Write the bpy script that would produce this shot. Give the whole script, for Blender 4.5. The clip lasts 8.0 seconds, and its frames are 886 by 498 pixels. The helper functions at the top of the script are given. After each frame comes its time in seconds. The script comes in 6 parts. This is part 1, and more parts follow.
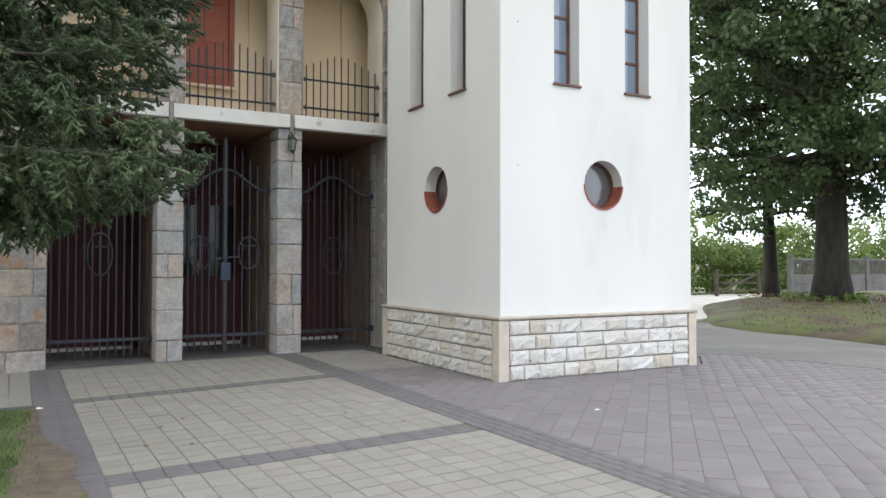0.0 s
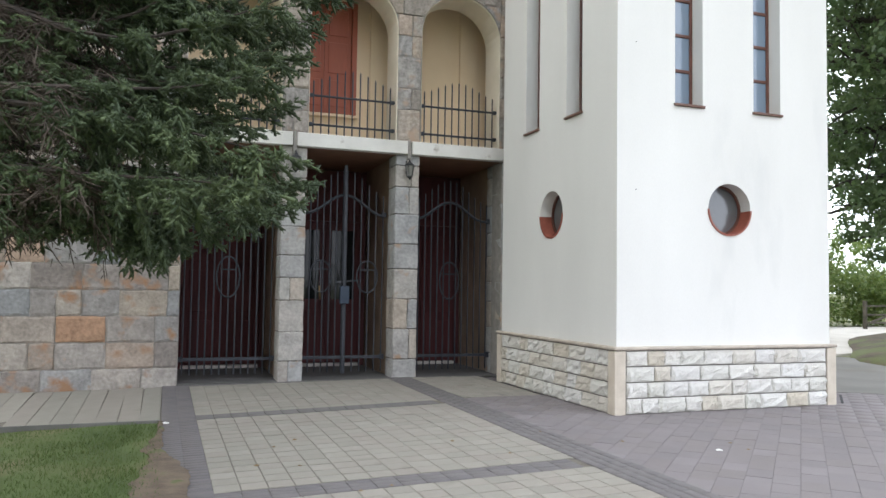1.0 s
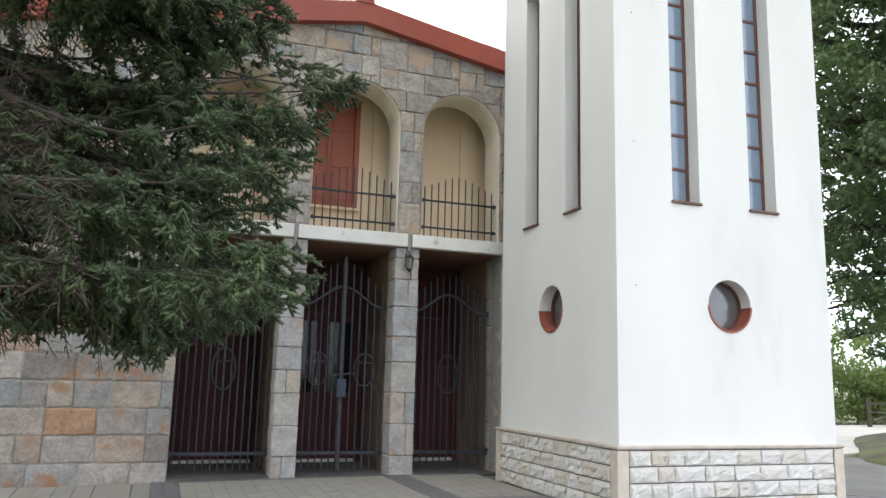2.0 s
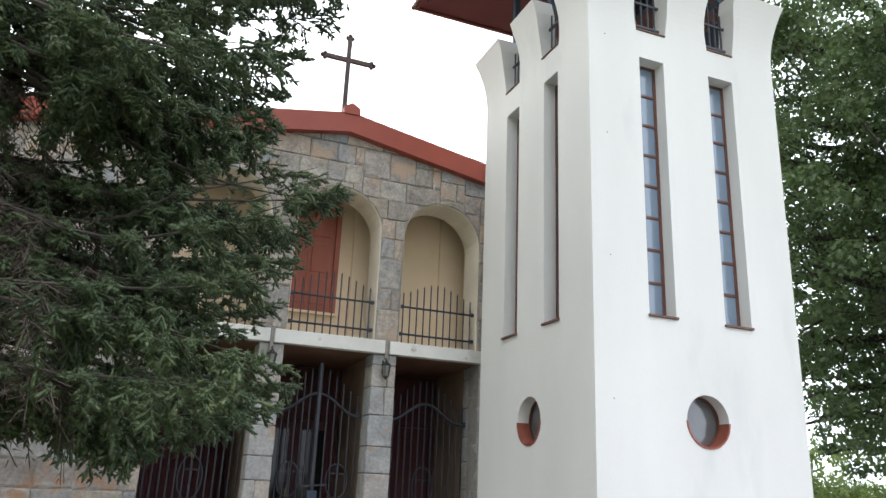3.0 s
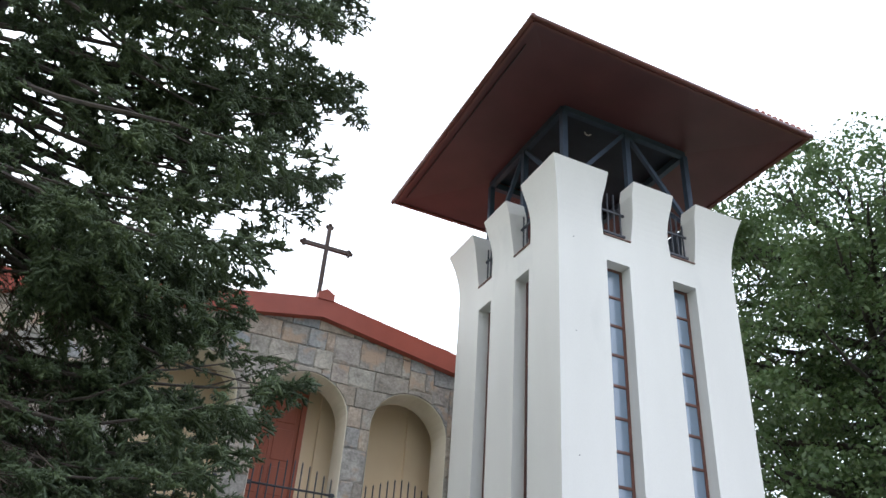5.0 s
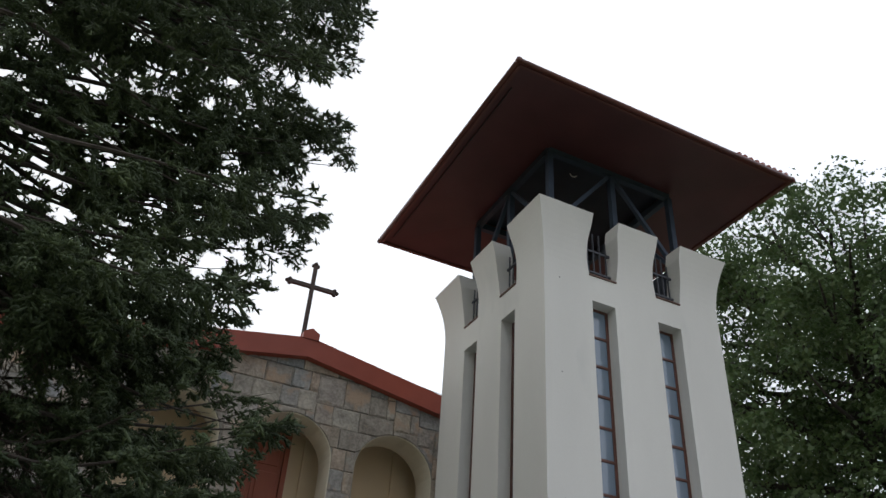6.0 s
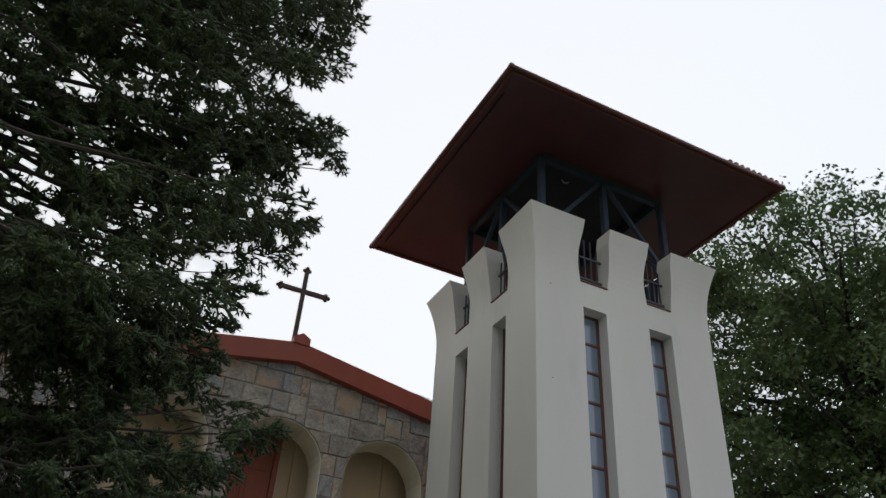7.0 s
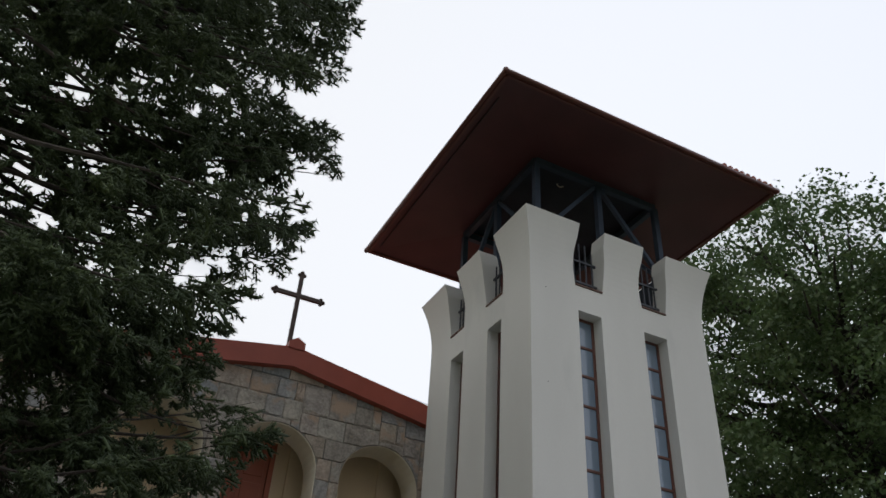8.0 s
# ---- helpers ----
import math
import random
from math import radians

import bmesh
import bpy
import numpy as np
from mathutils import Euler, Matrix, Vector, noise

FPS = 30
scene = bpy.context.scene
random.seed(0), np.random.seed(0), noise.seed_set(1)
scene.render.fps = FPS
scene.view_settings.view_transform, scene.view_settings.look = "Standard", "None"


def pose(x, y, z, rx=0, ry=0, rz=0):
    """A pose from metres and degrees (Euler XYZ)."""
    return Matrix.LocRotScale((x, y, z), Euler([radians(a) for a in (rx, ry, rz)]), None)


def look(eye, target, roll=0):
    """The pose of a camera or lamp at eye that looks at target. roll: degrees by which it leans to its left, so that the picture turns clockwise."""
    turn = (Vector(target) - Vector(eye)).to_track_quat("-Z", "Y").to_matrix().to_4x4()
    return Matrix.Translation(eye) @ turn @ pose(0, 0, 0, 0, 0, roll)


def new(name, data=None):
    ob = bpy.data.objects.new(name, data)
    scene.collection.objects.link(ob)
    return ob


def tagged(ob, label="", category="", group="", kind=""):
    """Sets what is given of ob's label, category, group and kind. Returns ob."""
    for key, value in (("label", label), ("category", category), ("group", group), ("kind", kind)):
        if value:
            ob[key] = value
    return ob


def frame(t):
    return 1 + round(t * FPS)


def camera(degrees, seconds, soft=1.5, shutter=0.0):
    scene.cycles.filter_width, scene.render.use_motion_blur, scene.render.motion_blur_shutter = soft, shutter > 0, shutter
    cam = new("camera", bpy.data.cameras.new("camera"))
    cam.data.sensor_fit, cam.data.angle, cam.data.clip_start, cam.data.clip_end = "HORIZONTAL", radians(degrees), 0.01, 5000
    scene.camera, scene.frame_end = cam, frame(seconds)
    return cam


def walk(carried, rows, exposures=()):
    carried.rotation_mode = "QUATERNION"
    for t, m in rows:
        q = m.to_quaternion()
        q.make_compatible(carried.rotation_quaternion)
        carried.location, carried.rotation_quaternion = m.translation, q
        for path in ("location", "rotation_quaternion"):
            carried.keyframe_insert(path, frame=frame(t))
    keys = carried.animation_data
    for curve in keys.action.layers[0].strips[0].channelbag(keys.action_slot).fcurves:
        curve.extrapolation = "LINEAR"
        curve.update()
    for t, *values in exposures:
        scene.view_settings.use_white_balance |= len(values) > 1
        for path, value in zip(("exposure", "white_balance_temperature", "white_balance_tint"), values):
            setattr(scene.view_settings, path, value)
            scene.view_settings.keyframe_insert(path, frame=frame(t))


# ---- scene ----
cam = camera(60.03, 8.0)
PATH = [
    (0, pose(-0.152, -0.008, 1.478, 91.123, -0.079, -29.269)),
    (0.5, pose(-0.062, 0.025, 1.487, 91.915, -0.333, -22.120)),
    (1, pose(0.039, 0.031, 1.502, 92.865, -0.867, -19.979)),
    (1.5, pose(0.047, 0.066, 1.524, 95.467, -1.076, -19.883)),
    (1.7, pose(0.039, 0.063, 1.527, 97.156, -1.185, -19.905)),
    (2.8, pose(-0.014, 0.044, 1.587, 105.827, -2.182, -21.857)),
    (3, pose(-0.017, 0.038, 1.588, 107.470, -2.316, -22.183)),
    (3.5, pose(-0.011, 0.019, 1.609, 111.441, -2.690, -22.898)),
    (4, pose(-0.012, 0.006, 1.629, 114.882, -3.032, -23.502)),
    (4.5, pose(-0.022, -0.010, 1.645, 118.346, -3.402, -24.259)),
    (5, pose(-0.047, -0.031, 1.649, 121.392, -3.806, -25.220)),
    (5.2, pose(-0.055, -0.040, 1.648, 122.430, -3.786, -25.472)),
    (6.3, pose(-0.034, -0.041, 1.655, 124.616, -3.613, -26.526)),
    (6.5, pose(-0.027, -0.041, 1.654, 124.723, -3.673, -26.698)),
    (7, pose(-0.015, -0.040, 1.651, 124.890, -3.544, -26.868)),
    (7.5, pose(-0.013, -0.035, 1.653, 125.021, -3.341, -27.004)),
    (8, pose(-0.009, -0.036, 1.645, 125.239, -3.258, -27.103)),
]
walk(cam, PATH, [(0.0, -0.18, 6040, 11), (1.5, -0.08, 6040, 11), (3.0, -0.22, 6000, 11), (4.5, -0.36, 5760, 12), (5.2, -0.48, 5760, 12), (6.3, -1.78, 6180, 12), (8.0, -1.90, 6180, 12)])

# ---- light ----
SUN_ELEVATION, SUN_AZIMUTH = 44.0, 198.0     # degrees; azimuth clockwise from +y
world = bpy.data.worlds.new("sky")
scene.world = world
world.use_nodes = True
wn, wl = world.node_tree.nodes, world.node_tree.links
wn.clear()
w_out, w_bg = wn.new("ShaderNodeOutputWorld"), wn.new("ShaderNodeBackground")
w_sky, w_mix, w_noise, w_ramp, w_co, w_map = (wn.new("ShaderNode" + k) for k in ("TexSky", "MixRGB", "TexNoise", "ValToRGB", "TexCoord", "Mapping"))
w_sky.sky_type, w_sky.sun_disc = "NISHITA", False
w_sky.sun_elevation, w_sky.sun_rotation = radians(SUN_ELEVATION), radians(SUN_AZIMUTH)
w_noise.inputs["Scale"].default_value, w_noise.inputs["Detail"].default_value = 2.2, 4.0
w_ramp.color_ramp.elements[0].position, w_ramp.color_ramp.elements[1].position = 0.20, 0.32
w_mix.inputs[2].default_value = (14.0, 14.2, 14.6, 1)     # bright thin cloud over the blue
w_map.inputs["Scale"].default_value = (1, 1, 2.2)
w_map.inputs["Location"].default_value = (3.1, 0.4, 0.0)
wl.new(w_co.outputs["Generated"], w_map.inputs[0])
wl.new(w_map.outputs[0], w_noise.inputs["Vector"])
wl.new(w_noise.outputs["Fac"], w_ramp.inputs[0])
wl.new(w_ramp.outputs[0], w_mix.inputs[0])
wl.new(w_sky.outputs[0], w_mix.inputs[1])
# thin cloud is brighter on the side where the haze is thinnest
w_dot, w_gain, w_scale = wn.new("ShaderNodeVectorMath"), wn.new("ShaderNodeMapRange"), wn.new("ShaderNodeVectorMath")
w_dot.operation, w_scale.operation = "DOT_PRODUCT", "SCALE"
w_dot.inputs[1].default_value = (0.50, 0.75, 0.43)
w_gain.inputs[1].default_value, w_gain.inputs[2].default_value = -1.0, 1.0
w_gain.inputs[3].default_value, w_gain.inputs[4].default_value = 0.95, 2.10
wl.new(w_co.outputs["Generated"], w_dot.inputs[0])
wl.new(w_dot.outputs["Value"], w_gain.inputs[0])
wl.new(w_mix.outputs[0], w_scale.inputs[0])
wl.new(w_gain.outputs[0], w_scale.inputs["Scale"])
# the western haze is a little warmer
w_side, w_west, w_hue, w_mul = wn.new("ShaderNodeVectorMath"), wn.new("ShaderNodeMapRange"), wn.new("ShaderNodeMixRGB"), wn.new("ShaderNodeVectorMath")
w_side.operation, w_mul.operation = "DOT_PRODUCT", "MULTIPLY"
w_side.inputs[1].default_value = (-0.98, 0.2, 0.0)
w_west.inputs[1].default_value, w_west.inputs[2].default_value = -0.8, 0.8
w_hue.inputs[1].default_value, w_hue.inputs[2].default_value = (0.985, 1.0, 1.03, 1), (1.03, 1.0, 0.89, 1)
wl.new(w_co.outputs["Generated"], w_side.inputs[0])
wl.new(w_side.outputs["Value"], w_west.inputs[0])
wl.new(w_west.outputs[0], w_hue.inputs[0])
wl.new(w_scale.outputs[0], w_mul.inputs[0])
wl.new(w_hue.outputs[0], w_mul.inputs[1])
wl.new(w_mul.outputs[0], w_bg.inputs[0])
w_bg.inputs[1].default_value = 0.12
wl.new(w_bg.outputs[0], w_out.inputs[0])

sun = new("sun", bpy.data.lights.new("sun", "SUN"))
sun.data.energy, sun.data.angle, sun.data.color = 0.42, radians(20), (1.0, 0.975, 0.95)
az, el = radians(SUN_AZIMUTH), radians(SUN_ELEVATION)
sun.matrix_world = look((math.sin(az) * math.cos(el) * 60, math.cos(az) * math.cos(el) * 60, math.sin(el) * 60), (0, 0, 0))


# ---- materials ----
def material(name, colours, rough=0.8, scale=6.0, fine=60.0, bump=0.25, metal=0.0, per="none", spread=0.12, stain=None, streak=1.0, coat=0.0):
    """Procedural surface: a ramp of colours by broad noise (or by piece), fine grain, bump and roughness variation."""
    m = bpy.data.materials.new(name)
    m.use_nodes = True
    n, l = m.node_tree.nodes, m.node_tree.links
    b = n["Principled BSDF"]
    co, mp = n.new("ShaderNodeTexCoord"), n.new("ShaderNodeMapping")
    l.new(co.outputs["Object"], mp.inputs[0])
    mp.inputs["Scale"].default_value = (1, 1, streak)
    big, small = n.new("ShaderNodeTexNoise"), n.new("ShaderNodeTexNoise")
    big.inputs["Scale"].default_value, big.inputs["Detail"].default_value = scale, 5
    small.inputs["Scale"].default_value, small.inputs["Detail"].default_value = fine, 4
    ramp = n.new("ShaderNodeValToRGB")
    els = ramp.color_ramp.elements
    while len(els) < len(colours):
        els.new(0.5)
    for i, c in enumerate(colours):
        els[i].position = 0.30 + 0.4 * i / max(1, len(colours) - 1) if per == "none" else i / max(1, len(colours) - 1)
        els[i].color = (*c, 1)
    for k in (big, small):
        l.new(mp.outputs[0], k.inputs["Vector"])
    if per == "none":
        l.new(big.outputs["Fac"], ramp.inputs[0])
    else:
        who = n.new("ShaderNodeObjectInfo" if per == "object" else "ShaderNodeNewGeometry")
        value = who.outputs["Random"] if per == "object" else who.outputs["Random Per Island"]
        l.new(value, ramp.inputs[0])
        add = n.new("ShaderNodeVectorMath")
        add.operation = "ADD"
        mul = n.new("ShaderNodeMath")
        mul.operation, mul.inputs[1].default_value = "MULTIPLY", 37.0
        l.new(value, mul.inputs[0])
        l.new(mp.outputs[0], add.inputs[0])
        l.new(mul.outputs[0], add.inputs[1])
        for k in (big, small):
            l.new(add.outputs[0], k.inputs["Vector"])
    # brightness variation from both noises
    mixer = n.new("ShaderNodeMath")
    mixer.operation = "MULTIPLY_ADD"
    mixer.inputs[1].default_value, mixer.inputs[2].default_value = 0.5, 0.0
    l.new(small.outputs["Fac"], mixer.inputs[0])
    total = n.new("ShaderNodeMath")
    total.operation = "MULTIPLY_ADD"
    total.inputs[1].default_value = 0.5
    l.new(big.outputs["Fac"], total.inputs[0])
    l.new(mixer.outputs[0], total.inputs[2])
    rng = n.new("ShaderNodeMapRange")
    rng.inputs[1].default_value, rng.inputs[2].default_value = 0.25, 0.75
    rng.inputs[3].default_value, rng.inputs[4].default_value = 1 - spread, 1 + spread
    l.new(total.outputs[0], rng.inputs[0])
    shade = n.new("ShaderNodeVectorMath")
    shade.operation = "SCALE"
    l.new(ramp.outputs[0], shade.inputs[0])
    l.new(rng.outputs[0], shade.inputs["Scale"])
    out = shade.outputs[0]
    if stain:
        st, sr, mx = n.new("ShaderNodeTexNoise"), n.new("ShaderNodeValToRGB"), n.new("ShaderNodeMixRGB")
        st.inputs["Scale"].default_value, st.inputs["Detail"].default_value = stain[1], 6
        l.new(mp.outputs[0] if per == "none" else add.outputs[0], st.inputs["Vector"])
        sr.color_ramp.elements[0].position, sr.color_ramp.elements[1].position = stain[2], stain[2] + 0.12
        l.new(st.outputs["Fac"], sr.inputs[0])
        l.new(sr.outputs[0], mx.inputs[0])
        l.new(out, mx.inputs[1])
        mx.inputs[2].default_value = (*stain[0], 1)
        out = mx.outputs[0]
    l.new(out, b.inputs["Base Color"])
    rr = n.new("ShaderNodeMapRange")
    rr.inputs[3].default_value, rr.inputs[4].default_value = max(0.02, rough - 0.1), min(1, rough + 0.1)
    l.new(small.outputs["Fac"], rr.inputs[0])
    l.new(rr.outputs[0], b.inputs["Roughness"])
    b.inputs["Metallic"].default_value = metal
    b.inputs["Coat Weight"].default_value = coat
    if bump:
        bp = n.new("ShaderNodeBump")
        bp.inputs["Strength"].default_value, bp.inputs["Distance"].default_value = bump, 0.02
        l.new(total.outputs[0], bp.inputs["Height"])
        l.new(bp.outputs[0], b.inputs["Normal"])
    return m


def leaf_material(name, colours, rough=0.55, through_light=0.25):
    m = bpy.data.materials.new(name)
    m.use_nodes = True
    n, l = m.node_tree.nodes, m.node_tree.links
    b = n["Principled BSDF"]
    geo, ramp, co, nz, add = (n.new("ShaderNode" + k) for k in ("NewGeometry", "ValToRGB", "TexCoord", "TexNoise", "Math"))
    els = ramp.color_ramp.elements
    while len(els) < len(colours):
        els.new(0.5)
    for i, c in enumerate(colours):
        els[i].position, els[i].color = i / (len(colours) - 1), (*c, 1)
    nz.inputs["Scale"].default_value = 0.9
    l.new(co.outputs["Object"], nz.inputs["Vector"])
    add.operation = "MULTIPLY_ADD"
    add.inputs[1].default_value = 0.45
    half = n.new("ShaderNodeMath")
    half.operation, half.inputs[1].default_value = "MULTIPLY", 0.6
    l.new(nz.outputs["Fac"], half.inputs[0])
    l.new(geo.outputs["Random Per Island"], add.inputs[0])
    l.new(half.outputs[0], add.inputs[2])
    l.new(add.outputs[0], ramp.inputs[0])
    l.new(ramp.outputs[0], b.inputs["Base Color"])
    b.inputs["Roughness"].default_value = rough
    tr, mx = n.new("ShaderNodeBsdfTranslucent"), n.new("ShaderNodeMixShader")
    l.new(ramp.outputs[0], tr.inputs["Color"])
    mx.inputs[0].default_value = through_light
    l.new(b.outputs[0], mx.inputs[1])
    l.new(tr.outputs[0], mx.inputs[2])
    l.new(mx.outputs[0], n["Material Output"].inputs[0])
    return m


PLASTER = material("white_plaster", [(0.685, 0.68, 0.658), (0.745, 0.74, 0.717)], 0.9, 0.7, 90, 0.10, spread=0.045, streak=0.35, stain=((0.60, 0.605, 0.592), 0.8, 0.60))
LINING = material("pale_arch_render", [(0.70, 0.64, 0.53), (0.76, 0.70, 0.60)], 0.9, 2, 80, 0.12, spread=0.06)
CREAM = material("cream_render", [(0.83, 0.665, 0.455), (0.86, 0.71, 0.505)], 0.9, 1.2, 90, 0.1, spread=0.05)
PASSAGE = material("brown_render", [(0.27, 0.195, 0.14), (0.33, 0.245, 0.175)], 0.85, 2.5, 70, 0.2, spread=0.12)
CEILING = material("brown_soffit", [(0.22, 0.12, 0.08), (0.28, 0.155, 0.10)], 0.7, 3, 70, 0.1)
STONE = material("mixed_sandstone", [(0.25, 0.26, 0.27), (0.37, 0.32, 0.265), (0.28, 0.29, 0.30), (0.30, 0.235, 0.18), (0.39, 0.36, 0.33), (0.25, 0.22, 0.20), (0.33, 0.325, 0.32), (0.39, 0.235, 0.145), (0.36, 0.32, 0.28)],
                 0.92, 4.0, 20, 1.0, per="object", spread=0.48, stain=((0.34, 0.20, 0.12), 3.2, 0.58))
STONE_UP = material("rough_grey_sandstone", [(0.25, 0.27, 0.295), (0.42, 0.36, 0.30), (0.29, 0.305, 0.32), (0.36, 0.305, 0.25), (0.41, 0.385, 0.345), (0.31, 0.28, 0.25), (0.32, 0.325, 0.33), (0.43, 0.35, 0.285), (0.34, 0.34, 0.335)],
                    0.92, 5.0, 22, 1.0, per="object", spread=0.58, stain=((0.44, 0.33, 0.25), 3.0, 0.56))
PALE_STONE = material("grey_pier_stone", [(0.32, 0.335, 0.35), (0.43, 0.405, 0.375), (0.37, 0.38, 0.39), (0.43, 0.365, 0.30), (0.42, 0.425, 0.42)],
                      0.92, 4.0, 20, 1.0, per="object", spread=0.40, stain=((0.40, 0.28, 0.19), 3.2, 0.60))
MORTAR = material("grey_mortar", [(0.26, 0.245, 0.225), (0.33, 0.31, 0.285)], 0.95, 8, 80, 0.4)
DARK_MORTAR = material("dark_mortar", [(0.12, 0.11, 0.10), (0.17, 0.155, 0.14)], 0.95, 8, 80, 0.4)
SPLIT = material("split_face_limestone", [(0.64, 0.63, 0.58), (0.72, 0.71, 0.68), (0.60, 0.55, 0.46), (0.70, 0.69, 0.67), (0.68, 0.66, 0.61)],
                 0.92, 9, 45, 1.0, per="object", spread=0.16, stain=((0.33, 0.27, 0.20), 9.0, 0.64))
QUOIN = material("smooth_limestone", [(0.52, 0.46, 0.38), (0.60, 0.54, 0.46)], 0.85, 4, 60, 0.15)
COPING = material("plinth_coping", [(0.40, 0.35, 0.295), (0.49, 0.435, 0.37)], 0.85, 5, 60, 0.2, spread=0.15)
SLAB = material("white_concrete", [(0.72, 0.71, 0.67), (0.80, 0.79, 0.75)], 0.85, 2, 60, 0.12, spread=0.10, stain=((0.40, 0.37, 0.32), 5.0, 0.63))
RED_PAINT = material("red_painted_sheet", [(0.30, 0.060, 0.035), (0.36, 0.075, 0.045)], 0.5, 1.5, 60, 0.05, spread=0.08)
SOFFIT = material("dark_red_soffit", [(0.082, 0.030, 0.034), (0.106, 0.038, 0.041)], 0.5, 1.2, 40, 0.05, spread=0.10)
GUTTER = material("dark_red_gutter", [(0.10, 0.035, 0.03), (0.14, 0.045, 0.035)], 0.4, 3, 50, 0.05)
TERRACOTTA = material("terracotta_sill", [(0.22, 0.062, 0.038), (0.275, 0.082, 0.052)], 0.6, 8, 60, 0.15)
ROOF_TILE = material("red_roof_tile", [(0.22, 0.06, 0.04), (0.30, 0.09, 0.055)], 0.7, 4, 50, 0.3)
BROWN_FRAME = material("brown_window_frame", [(0.095, 0.038, 0.027), (0.13, 0.052, 0.037)], 0.5, 6, 60, 0.1)
IRON = material("dark_painted_iron", [(0.036, 0.040, 0.052), (0.052, 0.057, 0.070)], 0.5, 9, 80, 0.12, metal=0.2)
BLACK_IRON = material("black_iron", [(0.016, 0.017, 0.019), (0.026, 0.027, 0.03)], 0.45, 9, 80, 0.1, metal=0.2)
SILL_BROWN = material("brown_tile_sill", [(0.115, 0.058, 0.042), (0.15, 0.078, 0.058)], 0.6, 8, 60, 0.15)
STEEL = material("blue_grey_steel", [(0.036, 0.054, 0.086), (0.048, 0.068, 0.104)], 0.55, 5, 70, 0.08, metal=0.2)
CROSS_IRON = material("brown_iron_cross", [(0.055, 0.035, 0.03), (0.08, 0.05, 0.04)], 0.6, 9, 70, 0.15)
DOOR_WOOD = material("dark_mahogany_wood", [(0.045, 0.009, 0.011), (0.078, 0.015, 0.017)], 0.72, 3, 50, 0.2, streak=0.12, coat=0.0)
ORANGE_WOOD = material("orange_brown_wood", [(0.30, 0.074, 0.036), (0.36, 0.098, 0.050)], 0.55, 3, 40, 0.1, streak=0.15)
BRASS = material("worn_brass", [(0.55, 0.38, 0.15), (0.65, 0.45, 0.2)], 0.35, 20, 80, 0.05, metal=1.0)
BELFRY = material("dark_belfry_blue_grey", [(0.024, 0.032, 0.048), (0.034, 0.043, 0.060)], 0.8, 2, 40, 0.1)
PAPER = material("white_paper", [(0.68, 0.68, 0.66), (0.76, 0.76, 0.74)], 0.8, 20, 80, 0.1)
DRY_LEAF = material("dry_brown_leaf", [(0.13, 0.09, 0.042), (0.21, 0.145, 0.065)], 0.8, 20, 80, 0.2)
DARK = material("dark_interior", [(0.02, 0.02, 0.022), (0.03, 0.03, 0.032)], 0.9, 2, 40, 0.05)
THRESHOLD = material("pale_threshold", [(0.55, 0.53, 0.50), (0.62, 0.60, 0.56)], 0.6, 8, 60, 0.1)
BEIGE = material("beige_concrete_tile", [(0.240, 0.228, 0.198), (0.268, 0.253, 0.218), (0.258, 0.236, 0.206), (0.284, 0.267, 0.231)], 0.9, 5, 120, 0.3, per="object", spread=0.10, stain=((0.205, 0.19, 0.165), 2.0, 0.64))
GREY_PAVER = material("mauve_grey_paver", [(0.172, 0.156, 0.160), (0.195, 0.176, 0.180), (0.182, 0.163, 0.162), (0.205, 0.187, 0.191)], 0.9, 3, 120, 0.3, per="object", spread=0.10)
GREY_STUFF = material("mauve_grey_pavers", [(0.172, 0.156, 0.160), (0.195, 0.176, 0.180), (0.182, 0.163, 0.162), (0.205, 0.187, 0.191)], 0.9, 1.2, 120, 0.3, per="island", spread=0.10)
BEIGE_STUFF = material("beige_concrete_tiles", [(0.240, 0.228, 0.198), (0.268, 0.253, 0.218), (0.258, 0.236, 0.206), (0.284, 0.267, 0.231)], 0.9, 5, 120, 0.3, per="island", spread=0.10)
BAND = material("dark_band_paver", [(0.128, 0.120, 0.122), (0.150, 0.139, 0.140), (0.138, 0.128, 0.126)], 0.9, 4, 120, 0.3, per="island", spread=0.12)
GREY_JOINT = material("grey_joint_bed", [(0.135, 0.121, 0.123), (0.165, 0.149, 0.151)], 0.95, 6, 80, 0.3)
JOINT = material("sandy_joint_bed", [(0.125, 0.112, 0.093), (0.17, 0.155, 0.128)], 0.95, 6, 80, 0.3)
CONCRETE = material("worn_concrete_path", [(0.142, 0.136, 0.122), (0.182, 0.175, 0.159)], 0.9, 0.8, 60, 0.25, spread=0.12, stain=((0.15, 0.138, 0.118), 0.9, 0.58))
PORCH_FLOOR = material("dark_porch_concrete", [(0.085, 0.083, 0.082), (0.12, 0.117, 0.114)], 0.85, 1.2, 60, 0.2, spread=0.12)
PALE_PATH = material("pale_gravel_path", [(0.52, 0.49, 0.44), (0.60, 0.57, 0.52)], 0.95, 1.0, 60, 0.3, spread=0.1)
SOIL_EDGE = material("brown_soil_edge", [(0.115, 0.087, 0.062), (0.165, 0.128, 0.092)], 0.95, 5.0, 60, 0.7, spread=0.3, stain=((0.10, 0.115, 0.04), 5.0, 0.58))
TURF = material("short_turf", [(0.065, 0.100, 0.026), (0.088, 0.125, 0.034), (0.14, 0.13, 0.06)], 0.95, 1.3, 60, 0.5, spread=0.25)
